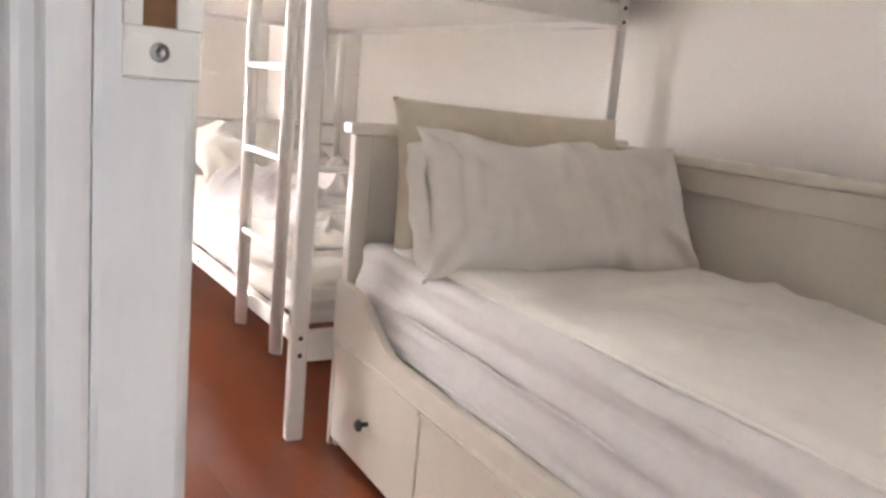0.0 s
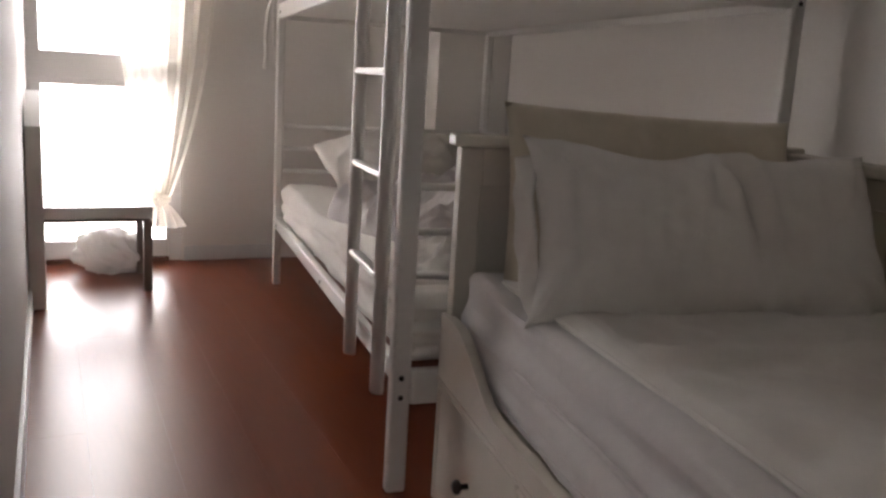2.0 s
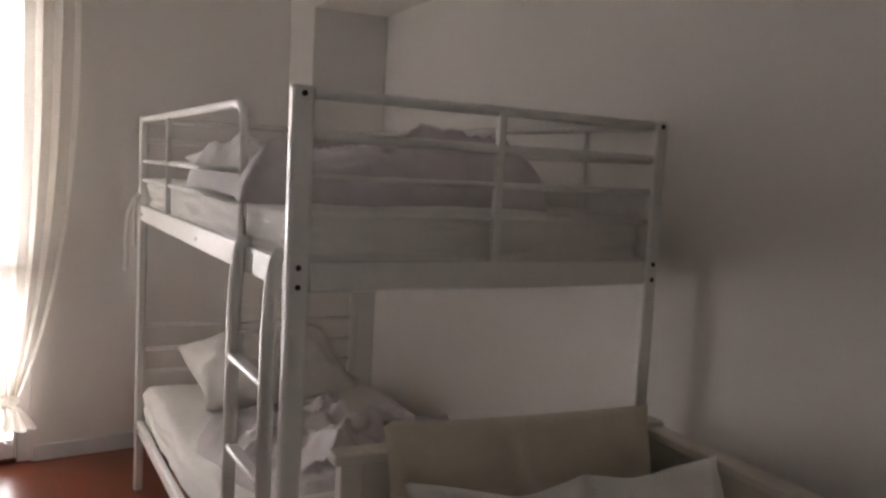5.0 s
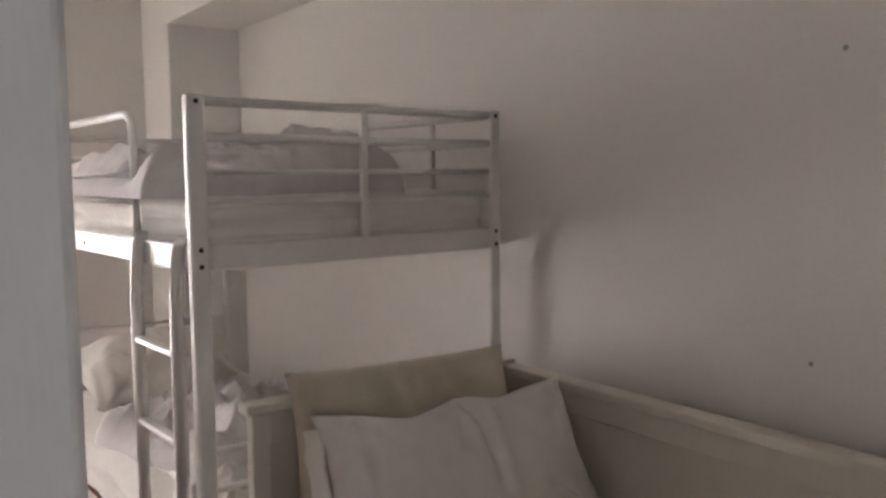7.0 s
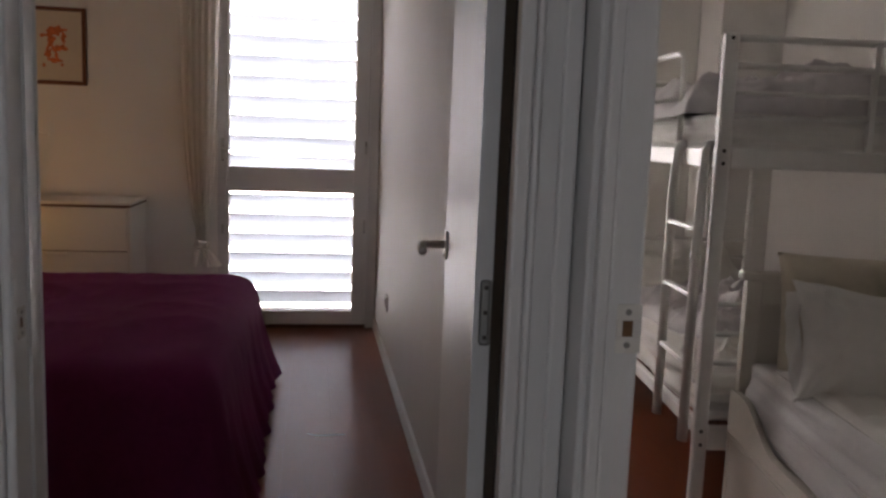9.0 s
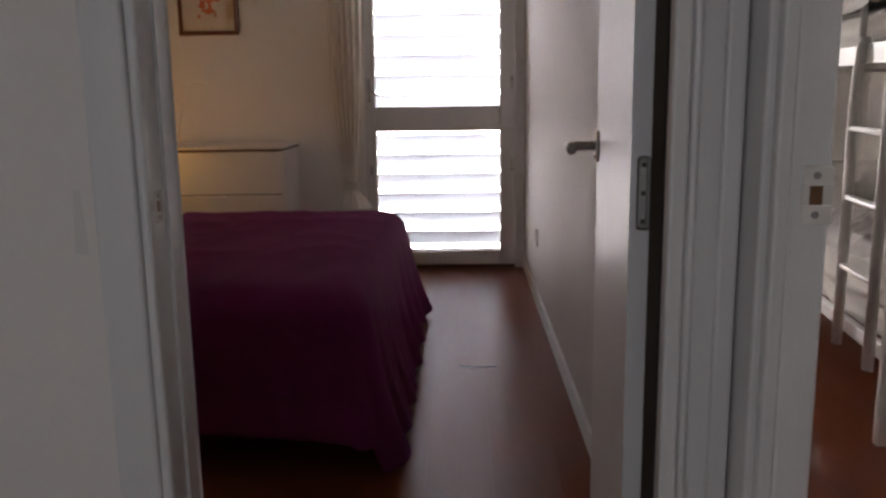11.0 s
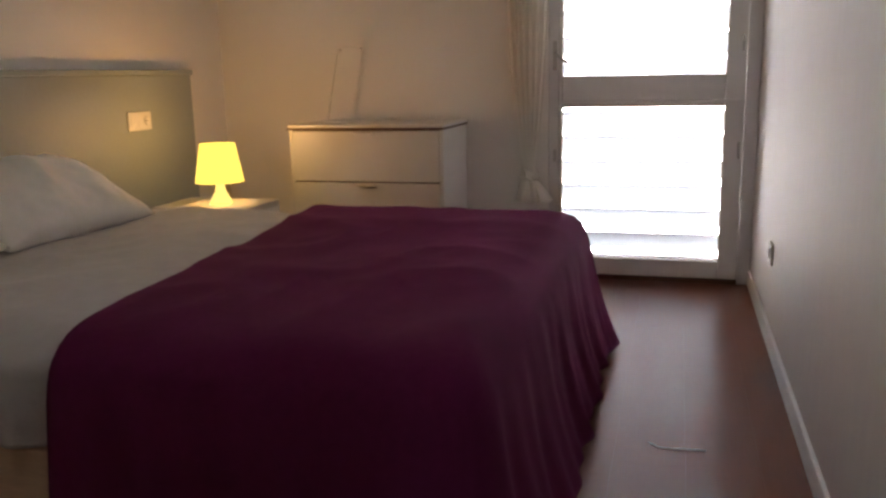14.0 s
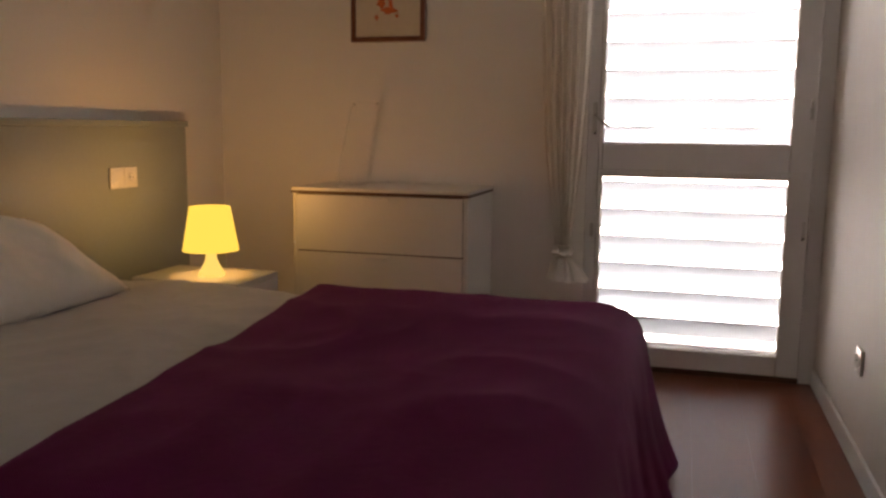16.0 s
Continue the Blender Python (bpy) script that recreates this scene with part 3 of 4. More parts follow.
def blanket_mesh(x0, x1, y0, y1, ztop, skew, seed):
    """A throw over three sides of the bed: a soft top that rolls over into a rippling skirt."""
    rc, yc, sh = 0.11, (y0 + y1) / 2, 0.05
    la, lb, lc = x1 - rc - x0, (y1 - y0) - 2 * rc, math.pi / 2 * rc
    total = 2 * la + lb + 2 * lc

    def edge(d):
        """Point and outward normal on the outline, d metres along it."""
        if d < la:
            return Vector((x0 + d, y0, 0)), Vector((0, -1, 0))
        d -= la
        if d < lc:
            a = d / rc
            return Vector((x1 - rc + rc * math.sin(a), y0 + rc - rc * math.cos(a), 0)), Vector((math.sin(a), -math.cos(a), 0))
        d -= lc
        if d < lb:
            return Vector((x1, y0 + rc + d, 0)), Vector((1, 0, 0))
        d -= lb
        if d < lc:
            a = d / rc
            return Vector((x1 - rc + rc * math.cos(a), y1 - rc + rc * math.sin(a), 0)), Vector((math.cos(a), math.sin(a), 0))
        d -= lc
        return Vector((x1 - rc - d, y1, 0)), Vector((0, 1, 0))

    def f(p, q):
        e, n = edge(min(p * total, total - 1e-5))
        mid = Vector((min(e.x, x1 - (y1 - y0) / 2 * 0.8), yc, 0))
        if q < 0.5:
            r = q * 2
            c = mid.lerp(e, r)
            rim = (c - e).length
            z = ztop - sh * math.exp(-rim / 0.045) + (0.024 * (fold(c.x, c.y, 2.2, seed) - 0.5) + 0.012 * noise.noise((c.x * 2.4, c.y * 2, seed + 4))) * (1 - r ** 6)
        else:
            t = (q - 0.5) * 2
            hem = 0.045 + 0.03 * noise.noise((p * 9, 1.5, seed)) + (0.09 if e.y < y0 + 0.02 else 0.0)
            z = (ztop - sh) + (hem - ztop + sh) * t
            corner = min(1.0, abs(n.x * n.y) * 2.2)
            rip = (0.009 * math.sin(p * total * 21 + 2.5 * noise.noise((p * 14, t, seed))) + 0.005 * math.sin(p * total * 47 + 1)) * (t ** 0.8)
            out = 0.028 * (1 - math.exp(-t * 9)) + 0.085 * t * t * (1 if n.x > 0.3 else 0.35) + rip + 0.05 * corner * t
            c = e + n * out
        c.x += skew * (y1 - min(max(c.y, y0), y1)) / (y1 - y0) * max(0.0, (x1 - c.x) / (x1 - x0))
        return (c.x, c.y, z)
    bm = grid(f, 260, 64)
    bmesh.ops.remove_doubles(bm, verts=bm.verts, dist=0.0008)
    return bm


bl = tagged(obj("blanket", blanket_mesh(-1.07, BX1 + 0.02, BY0 - 0.03, BY1 + 0.02, BZ + 0.012, 0.20, 7.0), PURPLE, True), "dark purple woven blanket draped over the foot of the bed", "blanket")
th = bl.modifiers.new("thickness", "SOLIDIFY")
th.thickness, th.offset = 0.006, 1.0
for k, (x, y, rz, tilt) in enumerate(((-1.83, 3.39, 88, 36), (-1.83, 2.66, 92, 34))):
    p = tagged(obj("pillow", cushion(0.70, 0.46, 0.17, 11 + k), SHEET, True), "plump pale grey pillow leaning on the headboard", "pillow", "pillows on the double bed")
    p.matrix_world = pose(x, y, BZ + 0.115, 0, 0, rz) @ pose(0, 0, 0, tilt - 10)

# night stand and lamp
ns = thing("nightstand", "small white bedside table beside the bed", "nightstand")
part("top", box(-1.92, -1.46, 4.16, 4.48, 0.465, 0.49, 0.003), WHITE_F, ns)
part("side_panel", box(-1.92, -1.90, 4.17, 4.48, 0, 0.465, 0.002), WHITE_F, ns)
part("side_panel", box(-1.48, -1.46, 4.17, 4.48, 0, 0.465, 0.002), WHITE_F, ns)
part("shelf", box(-1.90, -1.48, 4.17, 4.465, 0.22, 0.24), WHITE_F, ns)
part("back", box(-1.90, -1.48, 4.465, 4.475, 0, 0.465), WHITE_F, ns)
lamp = thing("table_lamp", "small lit table lamp with a glowing yellow shade", "lamp", pose(-1.655, 4.30, 0.49))
part("base", lathe([(0.0, 0.0), (0.052, 0.0), (0.054, 0.006), (0.045, 0.02), (0.024, 0.06), (0.02, 0.085), (0.026, 0.11), (0.03, 0.125), (0.0, 0.13)]), BASE_LIT, lamp, "lit plastic foot", True)
part("shade", lathe([(0.108, 0.10), (0.078, 0.272), (0.076, 0.272), (0.105, 0.10), (0.108, 0.10)]), SHADE, lamp, "glowing yellow plastic shade", True)
bulb = new("bulb_light", bpy.data.lights.new("bulb_light", "POINT"))
bulb.data.energy, bulb.data.color, bulb.data.shadow_soft_size = 1.9, (1.0, 0.54, 0.18), 0.05
bulb.location = (-1.655, 4.30, 0.49 + 0.305)

# chest of drawers
dr = thing("chest_of_drawers", "white chest of drawers with a brown top edge", "dresser")
x0, x1, y0, y1 = -1.51, -0.73, 4.72, 5.17
part("side_panel", box(x0, x0 + 0.018, y0 + 0.004, y1, 0.03, 0.790, 0.0015), WHITE_F, dr)
part("side_panel", box(x1 - 0.018, x1, y0 + 0.004, y1, 0.03, 0.790, 0.0015), WHITE_F, dr)
part("back", box(x0 + 0.018, x1 - 0.018, y1 - 0.01, y1, 0.03, 0.790), WHITE_F, dr)
part("top", box(x0 - 0.004, x1 + 0.004, y0, y1, 0.801, 0.815, 0.001), WHITE_F, dr)
part("top_edge", box(x0 - 0.005, x1 + 0.005, y0 - 0.004, y1, 0.790, 0.801), BROWN_EDGE, dr, "dark brown edge band")
part("plinth", box(x0 + 0.02, x1 - 0.02, y0 + 0.03, y1 - 0.02, 0, 0.03), WHITE_F, dr)
for k in range(3):
    z1 = 0.785 - 0.247 * k
    d = part("drawer", box(x0 + 0.02, x1 - 0.02, y0 - 0.001, y0 + 0.017, z1 - 0.24, z1, 0.002), WHITE_F, dr)
    part("handle", box(-1.12 - 0.055, -1.12 + 0.055, y0 - 0.024, y0 - 0.001, z1 - 0.016, z1 - 0.004, 0.004), WHITE_F, d)
part("carcass_inside", box(x0 + 0.018, x1 - 0.018, y0 + 0.018, y1 - 0.01, 0.03, 0.788), BROWN_EDGE, dr)

# slim desk lamp on it
dl = thing("desk_lamp", "slim white desk lamp with a bent neck on the dresser", "lamp", pose(-1.425, 4.98, 0.815))
part("base", lathe([(0, 0), (0.075, 0), (0.077, 0.004), (0.07, 0.010), (0, 0.012)]), METAL_W, dl, smooth=True).matrix_local = pose(0.07, 0, 0)
part("arm", tube([(0.01, 0, 0.01), (0.045, 0, 0.19), (0.075, 0, 0.335), (0.085, 0, 0.352), (0.10, 0, 0.358)], 0.008), METAL_W, dl, smooth=True)
part("head", box(0.09, 0.185, -0.014, 0.014, 0.338, 0.35, 0.004), METAL_W, dl).matrix_local = pose(0, 0, 0.03, 0, 4)

# picture
pc = thing("picture", "framed picture of orange brush marks on cream paper", "picture")
px0, px1, pz0, pz1 = -1.42, -1.06, 1.465, 1.91
for nm, q in (("frame", (px0, px0 + 0.022, pz0, pz1)), ("frame", (px1 - 0.022, px1, pz0, pz1)), ("frame", (px0 + 0.022, px1 - 0.022, pz0, pz0 + 0.022)), ("frame", (px0 + 0.022, px1 - 0.022, pz1 - 0.022, pz1))):
    part(nm, box(q[0], q[1], Y_W2 - 0.022, Y_W2 - 0.001, q[2], q[3], 0.003), FRAME_W, pc)
part("paper", box(px0 + 0.022, px1 - 0.022, Y_W2 - 0.012, Y_W2 - 0.002, pz0 + 0.022, pz1 - 0.022), PAPER, pc)
MARKS = ((-1.235, 1.77, 0.055, 0.030), (-1.255, 1.715, 0.022, 0.045), (-1.215, 1.675, 0.040, 0.020), (-1.27, 1.64, 0.018, 0.032), (-1.235, 1.605, 0.040, 0.014),
         (-1.185, 1.73, 0.014, 0.030), (-1.295, 1.575, 0.010, 0.012), (-1.195, 1.58, 0.009, 0.009), (-1.30, 1.745, 0.016, 0.010), (-1.225, 1.63, 0.010, 0.024))
for k, (cx, cz, rw, rh) in enumerate(MARKS):
    bm = bmesh.new()
    vs = []
    for q in range(36):
        t = 2 * math.pi * q / 36
        rad = 1 + 0.75 * noise.noise((math.cos(t) * 2.1, math.sin(t) * 2.1, cx * 40 + k))
        vs.append(bm.verts.new((cx + rw * rad * math.cos(t), Y_W2 - 0.0125 - k * 0.0001, cz + rh * rad * math.sin(t))))
    bm.faces.new(vs)
    part("brush_mark", bm, INK, pc)

# ---- bunk bedroom ----
BM = pose(1.586, 2.476, 0, 0, 0, -6.1)
bunk = thing("bunk_bed", "white metal bunk bed with ladder and guard rails", "bunk bed", BM)
BW, BL = 0.970, 2.00


def bunk_tube(name, pts, r=0.011, flat=1.0):
    part(name, tube(pts, r, flat=flat), METAL_W, bunk, smooth=True)


for x, y, w in ((0, 0, 0.024), (BW, 0, 0.02), (0, BL, 0.017), (BW, BL, 0.017)):
    part("post", box(x - w, x + w, y - 0.016, y + 0.016, 0, 1.605, 0.008, seg=3), METAL_W, bunk)
for z, h in ((0.215, 0.085), (1.175, 0.066)):
    part("end_beam", box(0.025, BW - 0.021, -0.013, 0.013, z, z + h, 0.006), METAL_W, bunk)
    part("end_beam", box(0.018, BW - 0.018, BL - 0.013, BL + 0.013, z, z + h, 0.006), METAL_W, bunk)
for z, h in ((0.262, 0.05), (1.172, 0.066)):
    part("side_beam", box(-0.013, 0.013, 0.017, BL - 0.017, z, z + h, 0.005), METAL_W, bunk)
    part("side_beam", box(BW - 0.013, BW + 0.013, 0.017, BL - 0.017, z, z + h, 0.005), METAL_W, bunk)
RAILS = (1.590, 1.503, 1.418, 1.340)
for z in RAILS:
    rr = 0.012 if z > 1.5 else 0.008
    bunk_tube("guard_rail", [(0.02, 0, z), (BW - 0.018, 0, z)], rr)
    bunk_tube("guard_rail", [(0.015, BL, z), (BW - 0.015, BL, z)], rr)
    bunk_tube("guard_rail", [(BW, 0.015, z), (BW, BL - 0.015, z)], rr)
    if z < 1.5:
        bunk_tube("guard_rail", [(0, 0.44, z), (0, BL - 0.015, z)], rr)
bunk_tube("guard_loop", [(0, BL - 0.015, 1.590), (0, 0.52, 1.590), (0, 0.475, 1.585), (0, 0.445, 1.565), (0, 0.435, 1.525), (0, 0.435, 1.16)], 0.012)
part("guard_bar", box(0.474, 0.494, -0.012, 0.006, 1.19, 1.585, 0.003), METAL_W, bunk)
part("guard_bar", box(-0.012, 0.006, 1.42, 1.436, 1.19, 1.585, 0.003), METAL_W, bunk)
part("guard_bar", box(BW - 0.006, BW + 0.012, 0.30, 0.318, 1.19, 1.585, 0.003), METAL_W, bunk)
part("guard_bar", box(BW - 0.006, BW + 0.012, 1.42, 1.436, 1.19, 1.585, 0.003), METAL_W, bunk)
for z in (0.52, 0.62, 0.72):
    bunk_tube("lower_rail", [(0.015, BL, z), (BW - 0.015, BL, z)], 0.009)
    bunk_tube("lower_rail", [(0.02, 0, z), (BW - 0.02, 0, z)], 0.009)
for x in (0.0, BW):
    for z in (0.236, 0.283, 1.188, 1.229, 1.588):
        b = part("bolt", lathe([(0, 0), (0.0065, 0), (0.006, 0.0025), (0, 0.003)], sides=12), DARK_STEEL, bunk)
        b.matrix_local = pose(x, -0.016, z, 90)
for y in (0.9, BL - 0.06):
    for z in (0.282, 1.20):
        b = part("bolt", lathe([(0, 0), (0.006, 0), (0.0055, 0.0025), (0, 0.003)], sides=12), DARK_STEEL, bunk)
        b.matrix_local = pose(-0.0135, y, z, 0, -90)
ladder = thing("ladder", "white metal ladder hooked on the upper bunk", "ladder", BM)
for y in (0.07, 0.36):
    part("ladder_rail", tube([(0.0, y, 1.245), (-0.015, y, 1.248), (-0.024, y, 1.23), (-0.03, y, 1.16), (-0.034, y, 1.08), (-0.034, y, 0.22)], 0.021, flat=0.62), METAL_W, ladder, smooth=True)
for z in (0.964, 0.735, 0.500):
    part("rung", box(-0.049, -0.019, 0.08, 0.35, z - 0.008, z + 0.008, 0.005), METAL_W, ladder)
strap = tagged(obj("strap", tube([(-0.018, BL - 0.02, 1.28), (-0.04, BL - 0.03, 1.262), (-0.062, BL - 0.03, 1.20), (-0.070, BL - 0.03, 1.10), (-0.066, BL - 0.03, 1.02), (-0.072, BL - 0.03, 0.96)], 0.009, flat=0.6), SHEET, True), "white cloth strap tied to the bunk post", "strap")
strap.matrix_world = BM
strap2 = tagged(obj("strap", tube([(-0.018, BL, 1.29), (-0.03, BL + 0.02, 1.22), (-0.028, BL + 0.02, 1.12), (-0.03, BL + 0.015, 1.06)], 0.008, flat=0.6), SHEET, True), "white cloth strap tied to the bunk post", "strap")
strap2.matrix_world = BM
for z, t, nm in ((0.30, 0.165, "lower"), (1.19, 0.165, "upper")):
    mb = matt(BW - 0.03, BL - 0.04, t, 3 + z, 0.03)
    for v in mb.verts:
        if v.co.y < 0.03 or v.co.x < 0.03:
            w = 0.034 * (fold((v.co.x + v.co.y) * 0.7, v.co.z * 5, 3.2, 5 + z) - 0.5) * min(1.0, max(0.0, t - v.co.z) / 0.03)
            v.co.y += w * (v.co.y < 0.03)
            v.co.x += w * (v.co.x < 0.03)
        elif v.co.z > t * 0.8:
            v.co.z += 0.016 * (fold(v.co.x, v.co.y, 3.5, z) - 0.5)
    m = tagged(obj("mattress", mb, SHEET, True), "white sheeted mattress on the %s bunk" % nm, "mattress", "bunk mattresses")
    m.matrix_world = BM @ pose(0.015, 0.022, z)
d = tagged(obj("duvet", heap(0.80, 0.72, 0.17, 5.5, 6), DUVET, True), "crumpled grey-white duvet on the lower bunk", "duvet")
d.matrix_world = BM @ pose(0.50, 0.80, 0.462, 0, 0, 8)
d = tagged(obj("duvet", heap(0.62, 0.55, 0.06, 15.5, 9), SHEET, True), "white sheet bunched on the lower bunk", "sheet")
d.matrix_world = BM @ pose(0.36, 0.34, 0.462, 0, 0, -12)
d = tagged(obj("duvet", heap(0.76, 0.98, 0.19, 8.5, 5), DUVET, True), "crumpled grey-white duvet on the upper bunk", "duvet")
d.matrix_world = BM @ pose(0.36, 0.62, 1.352, 0, 0, -6)
p = tagged(obj("pillow", cushion(0.64, 0.40, 0.21, 21, 0.03), SHEET, True), "white pillow propped at the end of the lower bunk", "pillow")
p.matrix_world = BM @ pose(0.47, 1.70, 0.585, 26, -3, 5)
p = tagged(obj("pillow", cushion(0.64, 0.42, 0.15, 25), SHEET, True), "white pillow lying on the upper bunk", "pillow")
p.matrix_world = BM @ pose(0.47, 1.66, 1.42, 6, 0, 3)

# day bed
DM = pose(1.660, 2.436, 0, 0, 0, -9)
day = thing("day_bed", "cream painted wooden day bed with drawers", "day bed", DM)
DL, DW = 2.0, 0.862


def day_panel(y0, y1):
    part("end_panel", box(0.062, DW - 0.03, y0 + 0.010, y1 - 0.010, 0.05, 0.815, 0.003), CREAM, day)
    part("post", box(0.012, 0.062, y0 - 0.002, y1 + 0.002, 0, 0.816, 0.004), CREAM, day)
    part("rail", box(0.062, DW - 0.03, y0, y1, 0.735, 0.816, 0.003), CREAM, day)
    part("cap", box(-0.006, DW + 0.005, y0 - 0.014, y1 + 0.008, 0.818, 0.845, 0.006), CREAM, day)


day_panel(-0.045, -0.012)
day_panel(-DL, -DL + 0.033)
part("back_panel", box(DW - 0.026, DW - 0.008, -DL + 0.04, -0.05, 0.05, 0.80, 0.003), CREAM, day)
part("back_rail", box(DW - 0.034, DW - 0.008, -DL + 0.04, -0.05, 0.74, 0.803, 0.003), CREAM, day)
part("back_cap", box(DW - 0.05, DW + 0.01, -DL + 0.02, -0.032, 0.805, 0.832, 0.006), CREAM, day)


def front_rail():
    """The front board: high at both ends, swept down in the middle."""
    bm = bmesh.new()
    n = 60
    front, back = [], []
    for i in range(n + 1):
        s = i / n
        y = -0.012 - s * (DL - 0.024)
        e = min(s, 1 - s) * DL
        k = min(1.0, max(0.0, (e - 0.10) / 0.28))
        top = 0.445 - 0.105 * (k * k * (3 - 2 * k))
        for lst, x in ((front, 0.0), (back, 0.022)):
            lst.append((bm.verts.new((x, y, 0.295)), bm.verts.new((x, y, top))))
    for i in range(n):
        for q in (front, back):
            bm.faces.new((q[i][0], q[i + 1][0], q[i + 1][1], q[i][1]))
        bm.faces.new((front[i][1], front[i + 1][1], back[i + 1][1], back[i][1]))
        bm.faces.new((front[i][0], front[i + 1][0], back[i + 1][0], back[i][0]))
    for i in (0, n):
        bm.faces.new((front[i][0], front[i][1], back[i][1], back[i][0]))
    return bm


part("stile", box(DW - 0.10, DW - 0.03, -0.046, -0.0445, 0.10, 0.735, 0.0006), CREAM, day)
part("front_rail", front_rail(), CREAM, day)
part("front_bead", box(-0.004, 0.004, -DL + 0.012, -0.012, 0.288, 0.297, 0.002), CREAM, day)
part("end_stile", box(0.0, 0.03, -0.030, -0.012, 0.0, 0.287, 0.003), CREAM, day)
part("end_stile", box(0.0, 0.03, -DL + 0.012, -DL + 0.030, 0.0, 0.287, 0.003), CREAM, day)
part("bottom_board", box(0.03, DW - 0.03, -DL + 0.05, -0.05, 0.30, 0.32), CREAM, day)
for k in range(4):
    y1 = -0.034 - k * 0.4835
    dw = part("drawer", box(0.002, 0.022, y1 - 0.477, y1, 0.025, 0.283, 0.003), CREAM, day)
    part("drawer_edge", box(-0.003, 0.003, y1 - 0.477, y1 - 0.004, 0.272, 0.283, 0.002), CREAM, dw)
    kb = part("knob", lathe([(0, 0), (0.006, 0), (0.006, 0.014), (0.015, 0.020), (0.0155, 0.026), (0.011, 0.031), (0, 0.032)], sides=18), DARK_STEEL, dw, "small black knob", True)
    kb.matrix_local = pose(0.002, y1 - 0.225, 0.150, 0, -90)
part("inner_board", box(0.05, 0.06, -DL + 0.06, -0.06, 0.04, 0.30), CREAM, day)

def pleated(bm, t):
    """Draws in the side of a mattress cover in long shallow pleats."""
    for v in bm.verts:
        if v.co.x < 0.05:
            k = v.co.z / t
            w = 0.022 * noise.noise((v.co.y * 1.2, k * 6, 3)) + 0.014 * noise.noise((v.co.y * 5, k * 16, 8))
            w *= min(1.0, max(0.0, min(v.co.y, DL - 0.13 - v.co.y) - 0.04) / 0.12)
            v.co.x += w - 0.014 * math.sin(math.pi * k) * (0.6 + 0.4 * math.sin(k * 14))
    return bm


dm = thing("mattress", "thick day bed mattress in a wrinkled white cover", "mattress", DM @ pose(0.036, -DL + 0.06, 0.325))
part("body", pleated(matt(DW - 0.085, DL - 0.13, 0.225, 31, 0.022), 0.225), TICK, dm, smooth=True)
for z, k in ((0.212, 0), (0.018, 5), (0.115, 9)):
    part("piping", tube([(0.002 - 0.008 * (z == 0.115) + 0.006 * noise.noise((i * 0.2, k, 0)), 0.03 + i * (DL - 0.19) / 40, z + 0.004 * noise.noise((i * 0.3, k + 3, 0))) for i in range(41)], 0.0045, sides=6), TICK, dm, smooth=True)


def sheet_fn(u, v):
    x, y = u * (DW - 0.15), v * (DL - 0.30)
    zz = 0.004 + 0.014 * fold(x, y, 3.0, 41) + 0.006 * fold(x * 0.6, y, 9.0, 44) + 0.006 * noise.noise((x * 5, y * 3, 2)) + 0.035 * math.exp(-((x - 0.42) ** 2 + (y - 0.95) ** 2) / 0.006) * (0.6 + 0.4 * fold(x, y, 14, 3)) + 0.014 * math.exp(-((y - 1.22 + 0.1 * x) ** 2) / 0.0006) * (x > 0.05)
    edge = min(u, 1 - u, v, 1 - v)
    return (x, y, zz * min(1.0, edge * 30) + 0.003)


s = tagged(obj("bed_cover", solid(grid(sheet_fn, 60, 90), 0.010), SHEET, True), "smooth white cover spread on the day bed", "bed cover")
part("hem", tube([(0.002 + 0.004 * noise.noise((i * 0.4, 0, 7)), i * (DL - 0.30) / 40, 0.004) for i in range(41)], 0.0045, sides=6), SHEET, s, smooth=True)
s.matrix_world = DM @ pose(0.075, -DL + 0.12, 0.550)
p = tagged(obj("pillow", cushion(0.69, 0.40, 0.13, 51, 0.014, 0.004), PILLOW_B, True), "beige pillow standing against the day bed end", "pillow", "day bed pillows")
p.matrix_world = DM @ pose(0.434, -0.128, 0.712, 76, 1, -1)


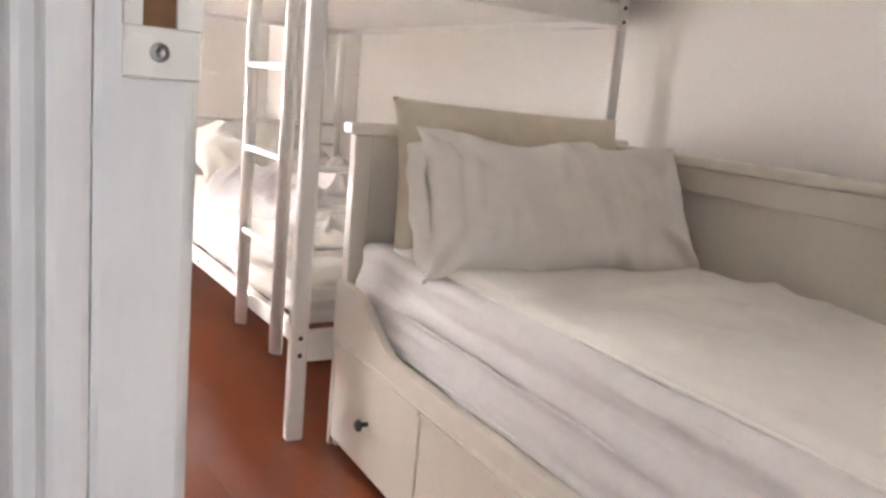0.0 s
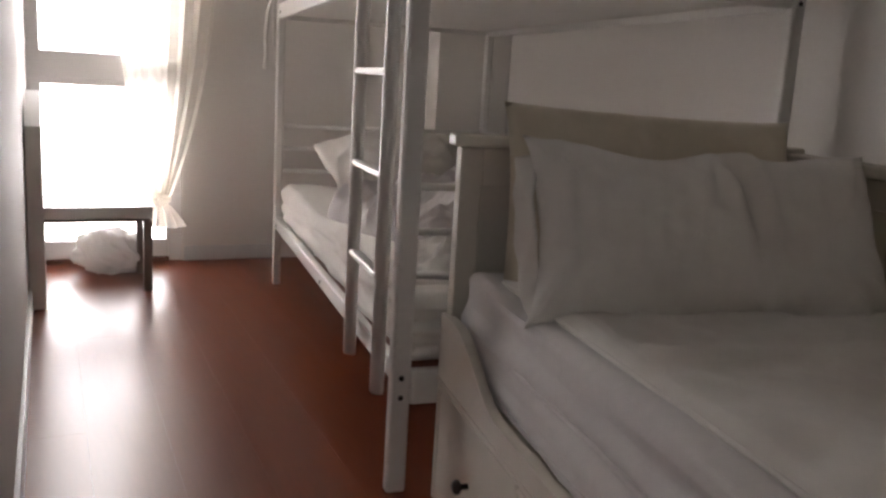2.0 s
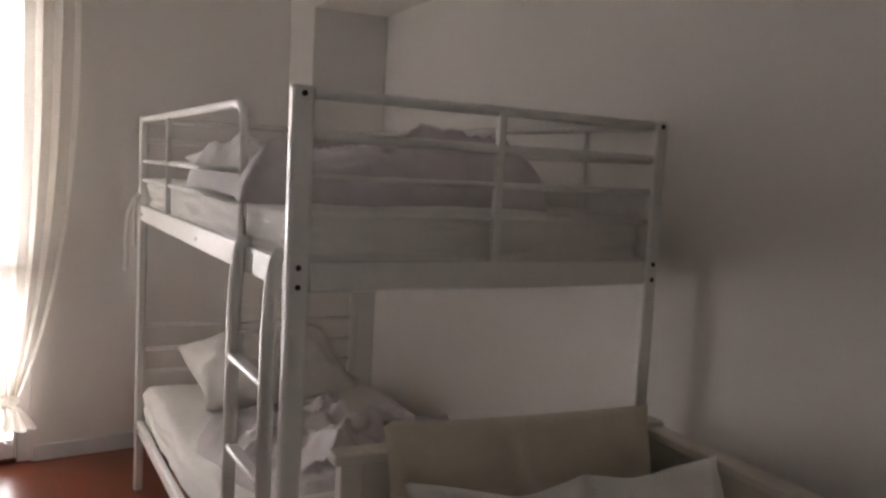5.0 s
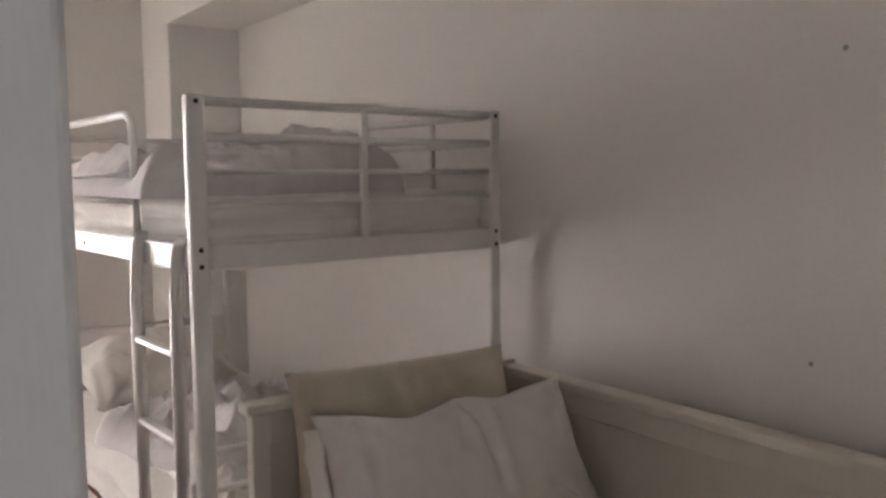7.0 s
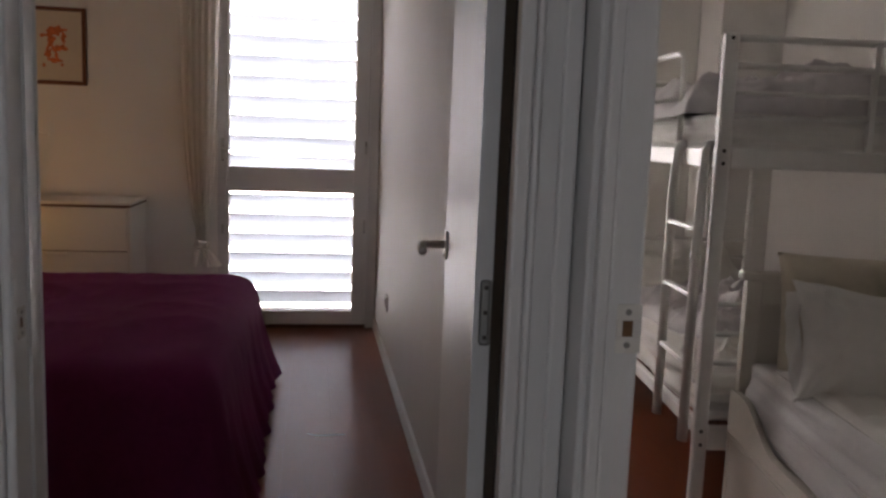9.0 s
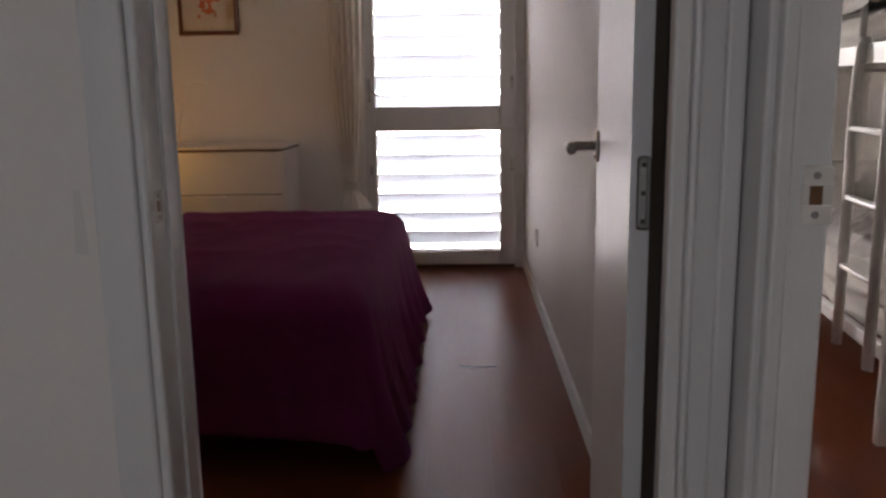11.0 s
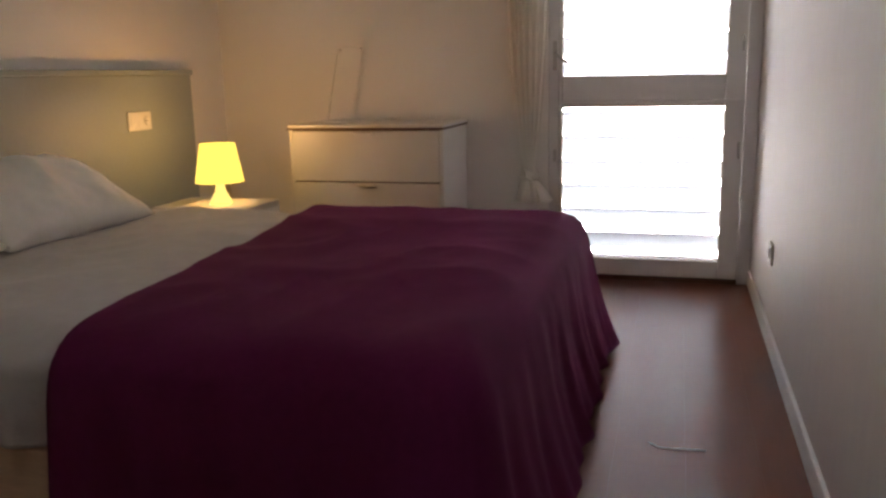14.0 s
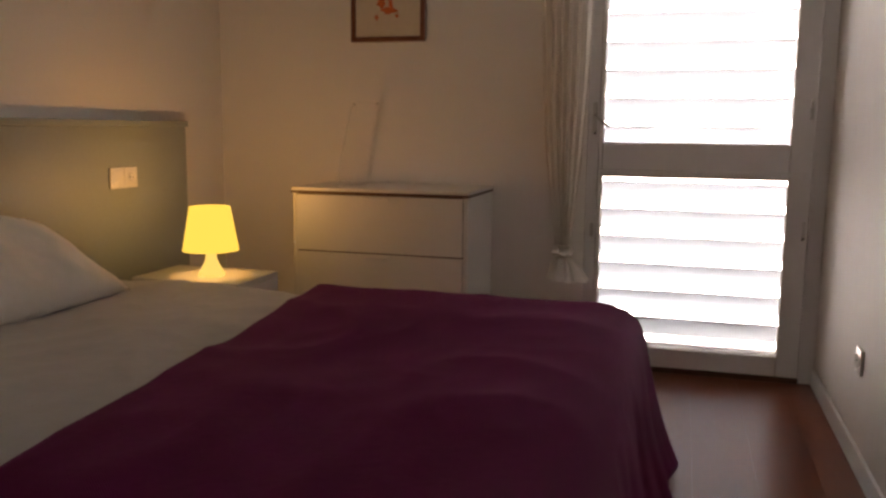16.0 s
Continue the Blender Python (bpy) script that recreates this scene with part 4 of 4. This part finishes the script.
def cased_pillow(w, h, t, seed):
    """A pillow in a loose cotton case: pinched creases at the top, gathered open end, peaked corners."""
    bm = bmesh.new()
    n = 72

    def line(x, y, ax, ay, bx, by):
        ux, uy = bx - ax, by - ay
        k = min(1.0, max(0.0, ((x - ax) * ux + (y - ay) * uy) / (ux * ux + uy * uy)))
        return math.hypot(x - ax - k * ux, y - ay - k * uy), k

    creases = ((0.02, 0.5, -0.05, 0.08, 0.020, 0.020), (0.03, 0.5, 0.09, -0.30, 0.016, 0.024), (-0.5, 0.5, -0.30, 0.22, 0.020, 0.026), (0.5, 0.5, 0.37, 0.12, 0.018, 0.024),
               (-0.5, -0.5, -0.36, -0.12, 0.018, 0.022), (0.5, -0.5, 0.30, -0.22, 0.016, 0.026), (0.14, -0.5, 0.10, -0.30, 0.014, 0.018), (-0.40, 0.46, -0.41, -0.40, 0.012, 0.011))
    for sgn in (1, -1):
        def f(u, v, sgn=sgn):
            a, b = 2 * u - 1, 2 * v - 1
            e = max(0.0, (1 - abs(a) ** 4) * (1 - abs(b) ** 3)) ** 0.42
            x, y = a * w / 2, b * h / 2
            up, low = max(0.0, b) ** 2, max(0.0, -b) ** 2
            y -= up * (0.030 * math.exp(-((a + 0.36) / 0.30) ** 2) + 0.016 * math.exp(-((a - 0.40) / 0.22) ** 2) - 0.006 * math.exp(-((a - 0.06) / 0.07) ** 2))
            y += low * (0.012 * math.exp(-((a - 0.28) / 0.05) ** 2) + 0.006 * math.sin(a * 7 + 1))
            x *= 1 - 0.035 * (1 - b * b) * abs(a) ** 3
            x += 0.018 * a * max(0.0, -b) * abs(a) ** 4
            x, y = x + 0.014 * a * abs(a * b) ** 5, y + 0.016 * b * abs(a * b) ** 5
            rim = 1 - max(abs(a), abs(b)) ** 10
            z = sgn * t / 2 * e
            for ax, ay, bx, by, wd, dp in creases:
                d, k = line(x, y, ax * w, ay * h, bx * w, by * h)
                z -= sgn * 1.5 * dp * (1 - k) ** 0.8 * math.exp(-(d / wd) ** 2) * rim - sgn * 0.7 * dp * (1 - k) * math.exp(-((d - 1.9 * wd) / wd) ** 2) * rim
            z += sgn * rim * (0.010 * (fold(x, y, 5.0, seed + sgn) - 0.5) + 0.004 * noise.noise((x * 30, y * 9, seed)))
            z += 0.010 * noise.noise((a * 3, b * 3, seed)) * (1 - rim)
            return (x, y, z)
        grid(f, n, n, bm)
    bmesh.ops.remove_doubles(bm, verts=bm.verts, dist=0.0015)
    return bm


wp = thing("pillow", "white cotton pillow leaning on the beige one", "pillow", DM @ pose(0.420, -0.372, 0.690, 64, 1, -3), "day bed pillows")
part("case", cased_pillow(0.715, 0.335, 0.175, 55), SHEET, wp, smooth=True)


def flap(u, v):
    """The loose open end of the case, folded back over the end of the pillow."""
    b = 2 * v - 1
    x = -0.357 + 0.012 * b * b - 0.004 * u
    return (x - 0.02 * math.sin(u * math.pi) + 0.008 * noise.noise((u * 3, v * 6, 2)), b * (0.150 + 0.012 * u), -0.002 - 0.085 * u + 0.006 * math.sin(v * 17 + u * 3))


part("case_end", solid(grid(flap, 14, 30), 0.003), SHEET, wp, "loose gathered open end of the case", True)

# things by the bunk room window
tb = thing("side_table", "low white-topped table with dark legs before the window", "table")
tx0, tx1, ty0, ty1 = 0.80, 1.265, 4.44, 4.80
part("top", box(tx0, tx1, ty0, ty1, 0.315, 0.365, 0.004), WHITE_F, tb)
for x in (tx0 + 0.022, tx1 - 0.022):
    for y in (ty0 + 0.022, ty1 - 0.022):
        part("leg", box(x - 0.018, x + 0.018, y - 0.018, y + 0.018, 0, 0.300, 0.002), TABLE_LEG, tb)
part("apron", box(tx0 + 0.01, tx1 - 0.01, ty0 + 0.008, ty0 + 0.024, 0.300, 0.315), TABLE_LEG, tb)
part("apron", box(tx0 + 0.01, tx1 - 0.01, ty1 - 0.024, ty1 - 0.008, 0.300, 0.315), TABLE_LEG, tb)
bag = tagged(obj("plastic_bag", crumple(0.155, 0.11, 0.105, 61, 10, 0.34), PLASTIC, True), "crumpled white plastic bag on the floor under the table", "bag")
bag.matrix_world = pose(1.12, 4.84, 0.001)
board = thing("folded_board", "white folded board with a rounded top leaning on the wall", "board")


def plank_outline():
    bm = bmesh.new()
    n = 20
    outline = [(0.0, 0.0), (0.0, 0.70)] + [(0.34 * (i / n), 0.70 + 0.12 * math.sin(math.pi / 2 * i / n)) for i in range(1, n + 1)] + [(0.36, 0.0)]
    f0 = [bm.verts.new((0.795, 4.24 + y, z)) for y, z in outline]
    f1 = [bm.verts.new((0.85, 4.24 + y, z)) for y, z in outline]
    bm.faces.new(f0[::-1]), bm.faces.new(f1)
    for i in range(len(outline)):
        j = (i + 1) % len(outline)
        bm.faces.new((f0[i], f0[j], f1[j], f1[i]))
    return bm


part("board", plank_outline(), WHITE_F, board)

# small marks
thread = tagged(obj("thread", tube([(0.27, 3.27, 0.002), (0.30, 3.245, 0.002), (0.35, 3.25, 0.002), (0.42, 3.255, 0.002)], 0.0015, sides=6), SHEET, True), "loose white thread lying on the floor", "thread")
for y, z, r in ((-1.05, 1.665, 0.006), (-0.99, 0.965, 0.006)):
    sc = tagged(obj("wall_scuff", lathe([(0, 0.001), (r * 0.7, 0.001), (r, 0.0002)], sides=14), HEAD_M), "small grey scuff on the white wall", "scuff")
    sc.matrix_world = frame_r @ pose(-0.0005, y, z, 0, -90)
tagged(obj("wall_chip", grid(lambda u, v: (-0.245 + 0.02 * (u - 0.5) * (1 - v * 0.5), Y_D - 0.0015, 0.93 + 0.09 * (v - 0.5)), 4, 6), SOCKET_M), "chipped flake of paint on the hall wall", "paint chip")

# ---- floor planks, last ----
plank_mesh = None


def planks():
    w, l = 0.192, 1.285
    bm = box(0.0001, w - 0.0001, 0.0001, l - 0.0001, -0.008, 0.0, 0.00012, seg=1)
    me = bpy.data.meshes.new("plank")
    bm.to_mesh(me)
    bm.free()
    me.materials.append(FLOOR)
    i = 0
    x = -2.13
    while x < 3.0:
        y = -1.5 - (i * 0.47) % l
        while y < 5.3:
            a, b = max(y, -1.48), min(y + l, 5.38)
            if b - a > 0.02 and not (x > 2.75 and b < 2.2):
                ob = new("plank", me)
                ob.parent = floor
                ob.matrix_local = pose(x, a, 0) @ Matrix.Diagonal((1, (b - a) / l, 1, 1))
            y += l
        x += w
        i += 1


planks()
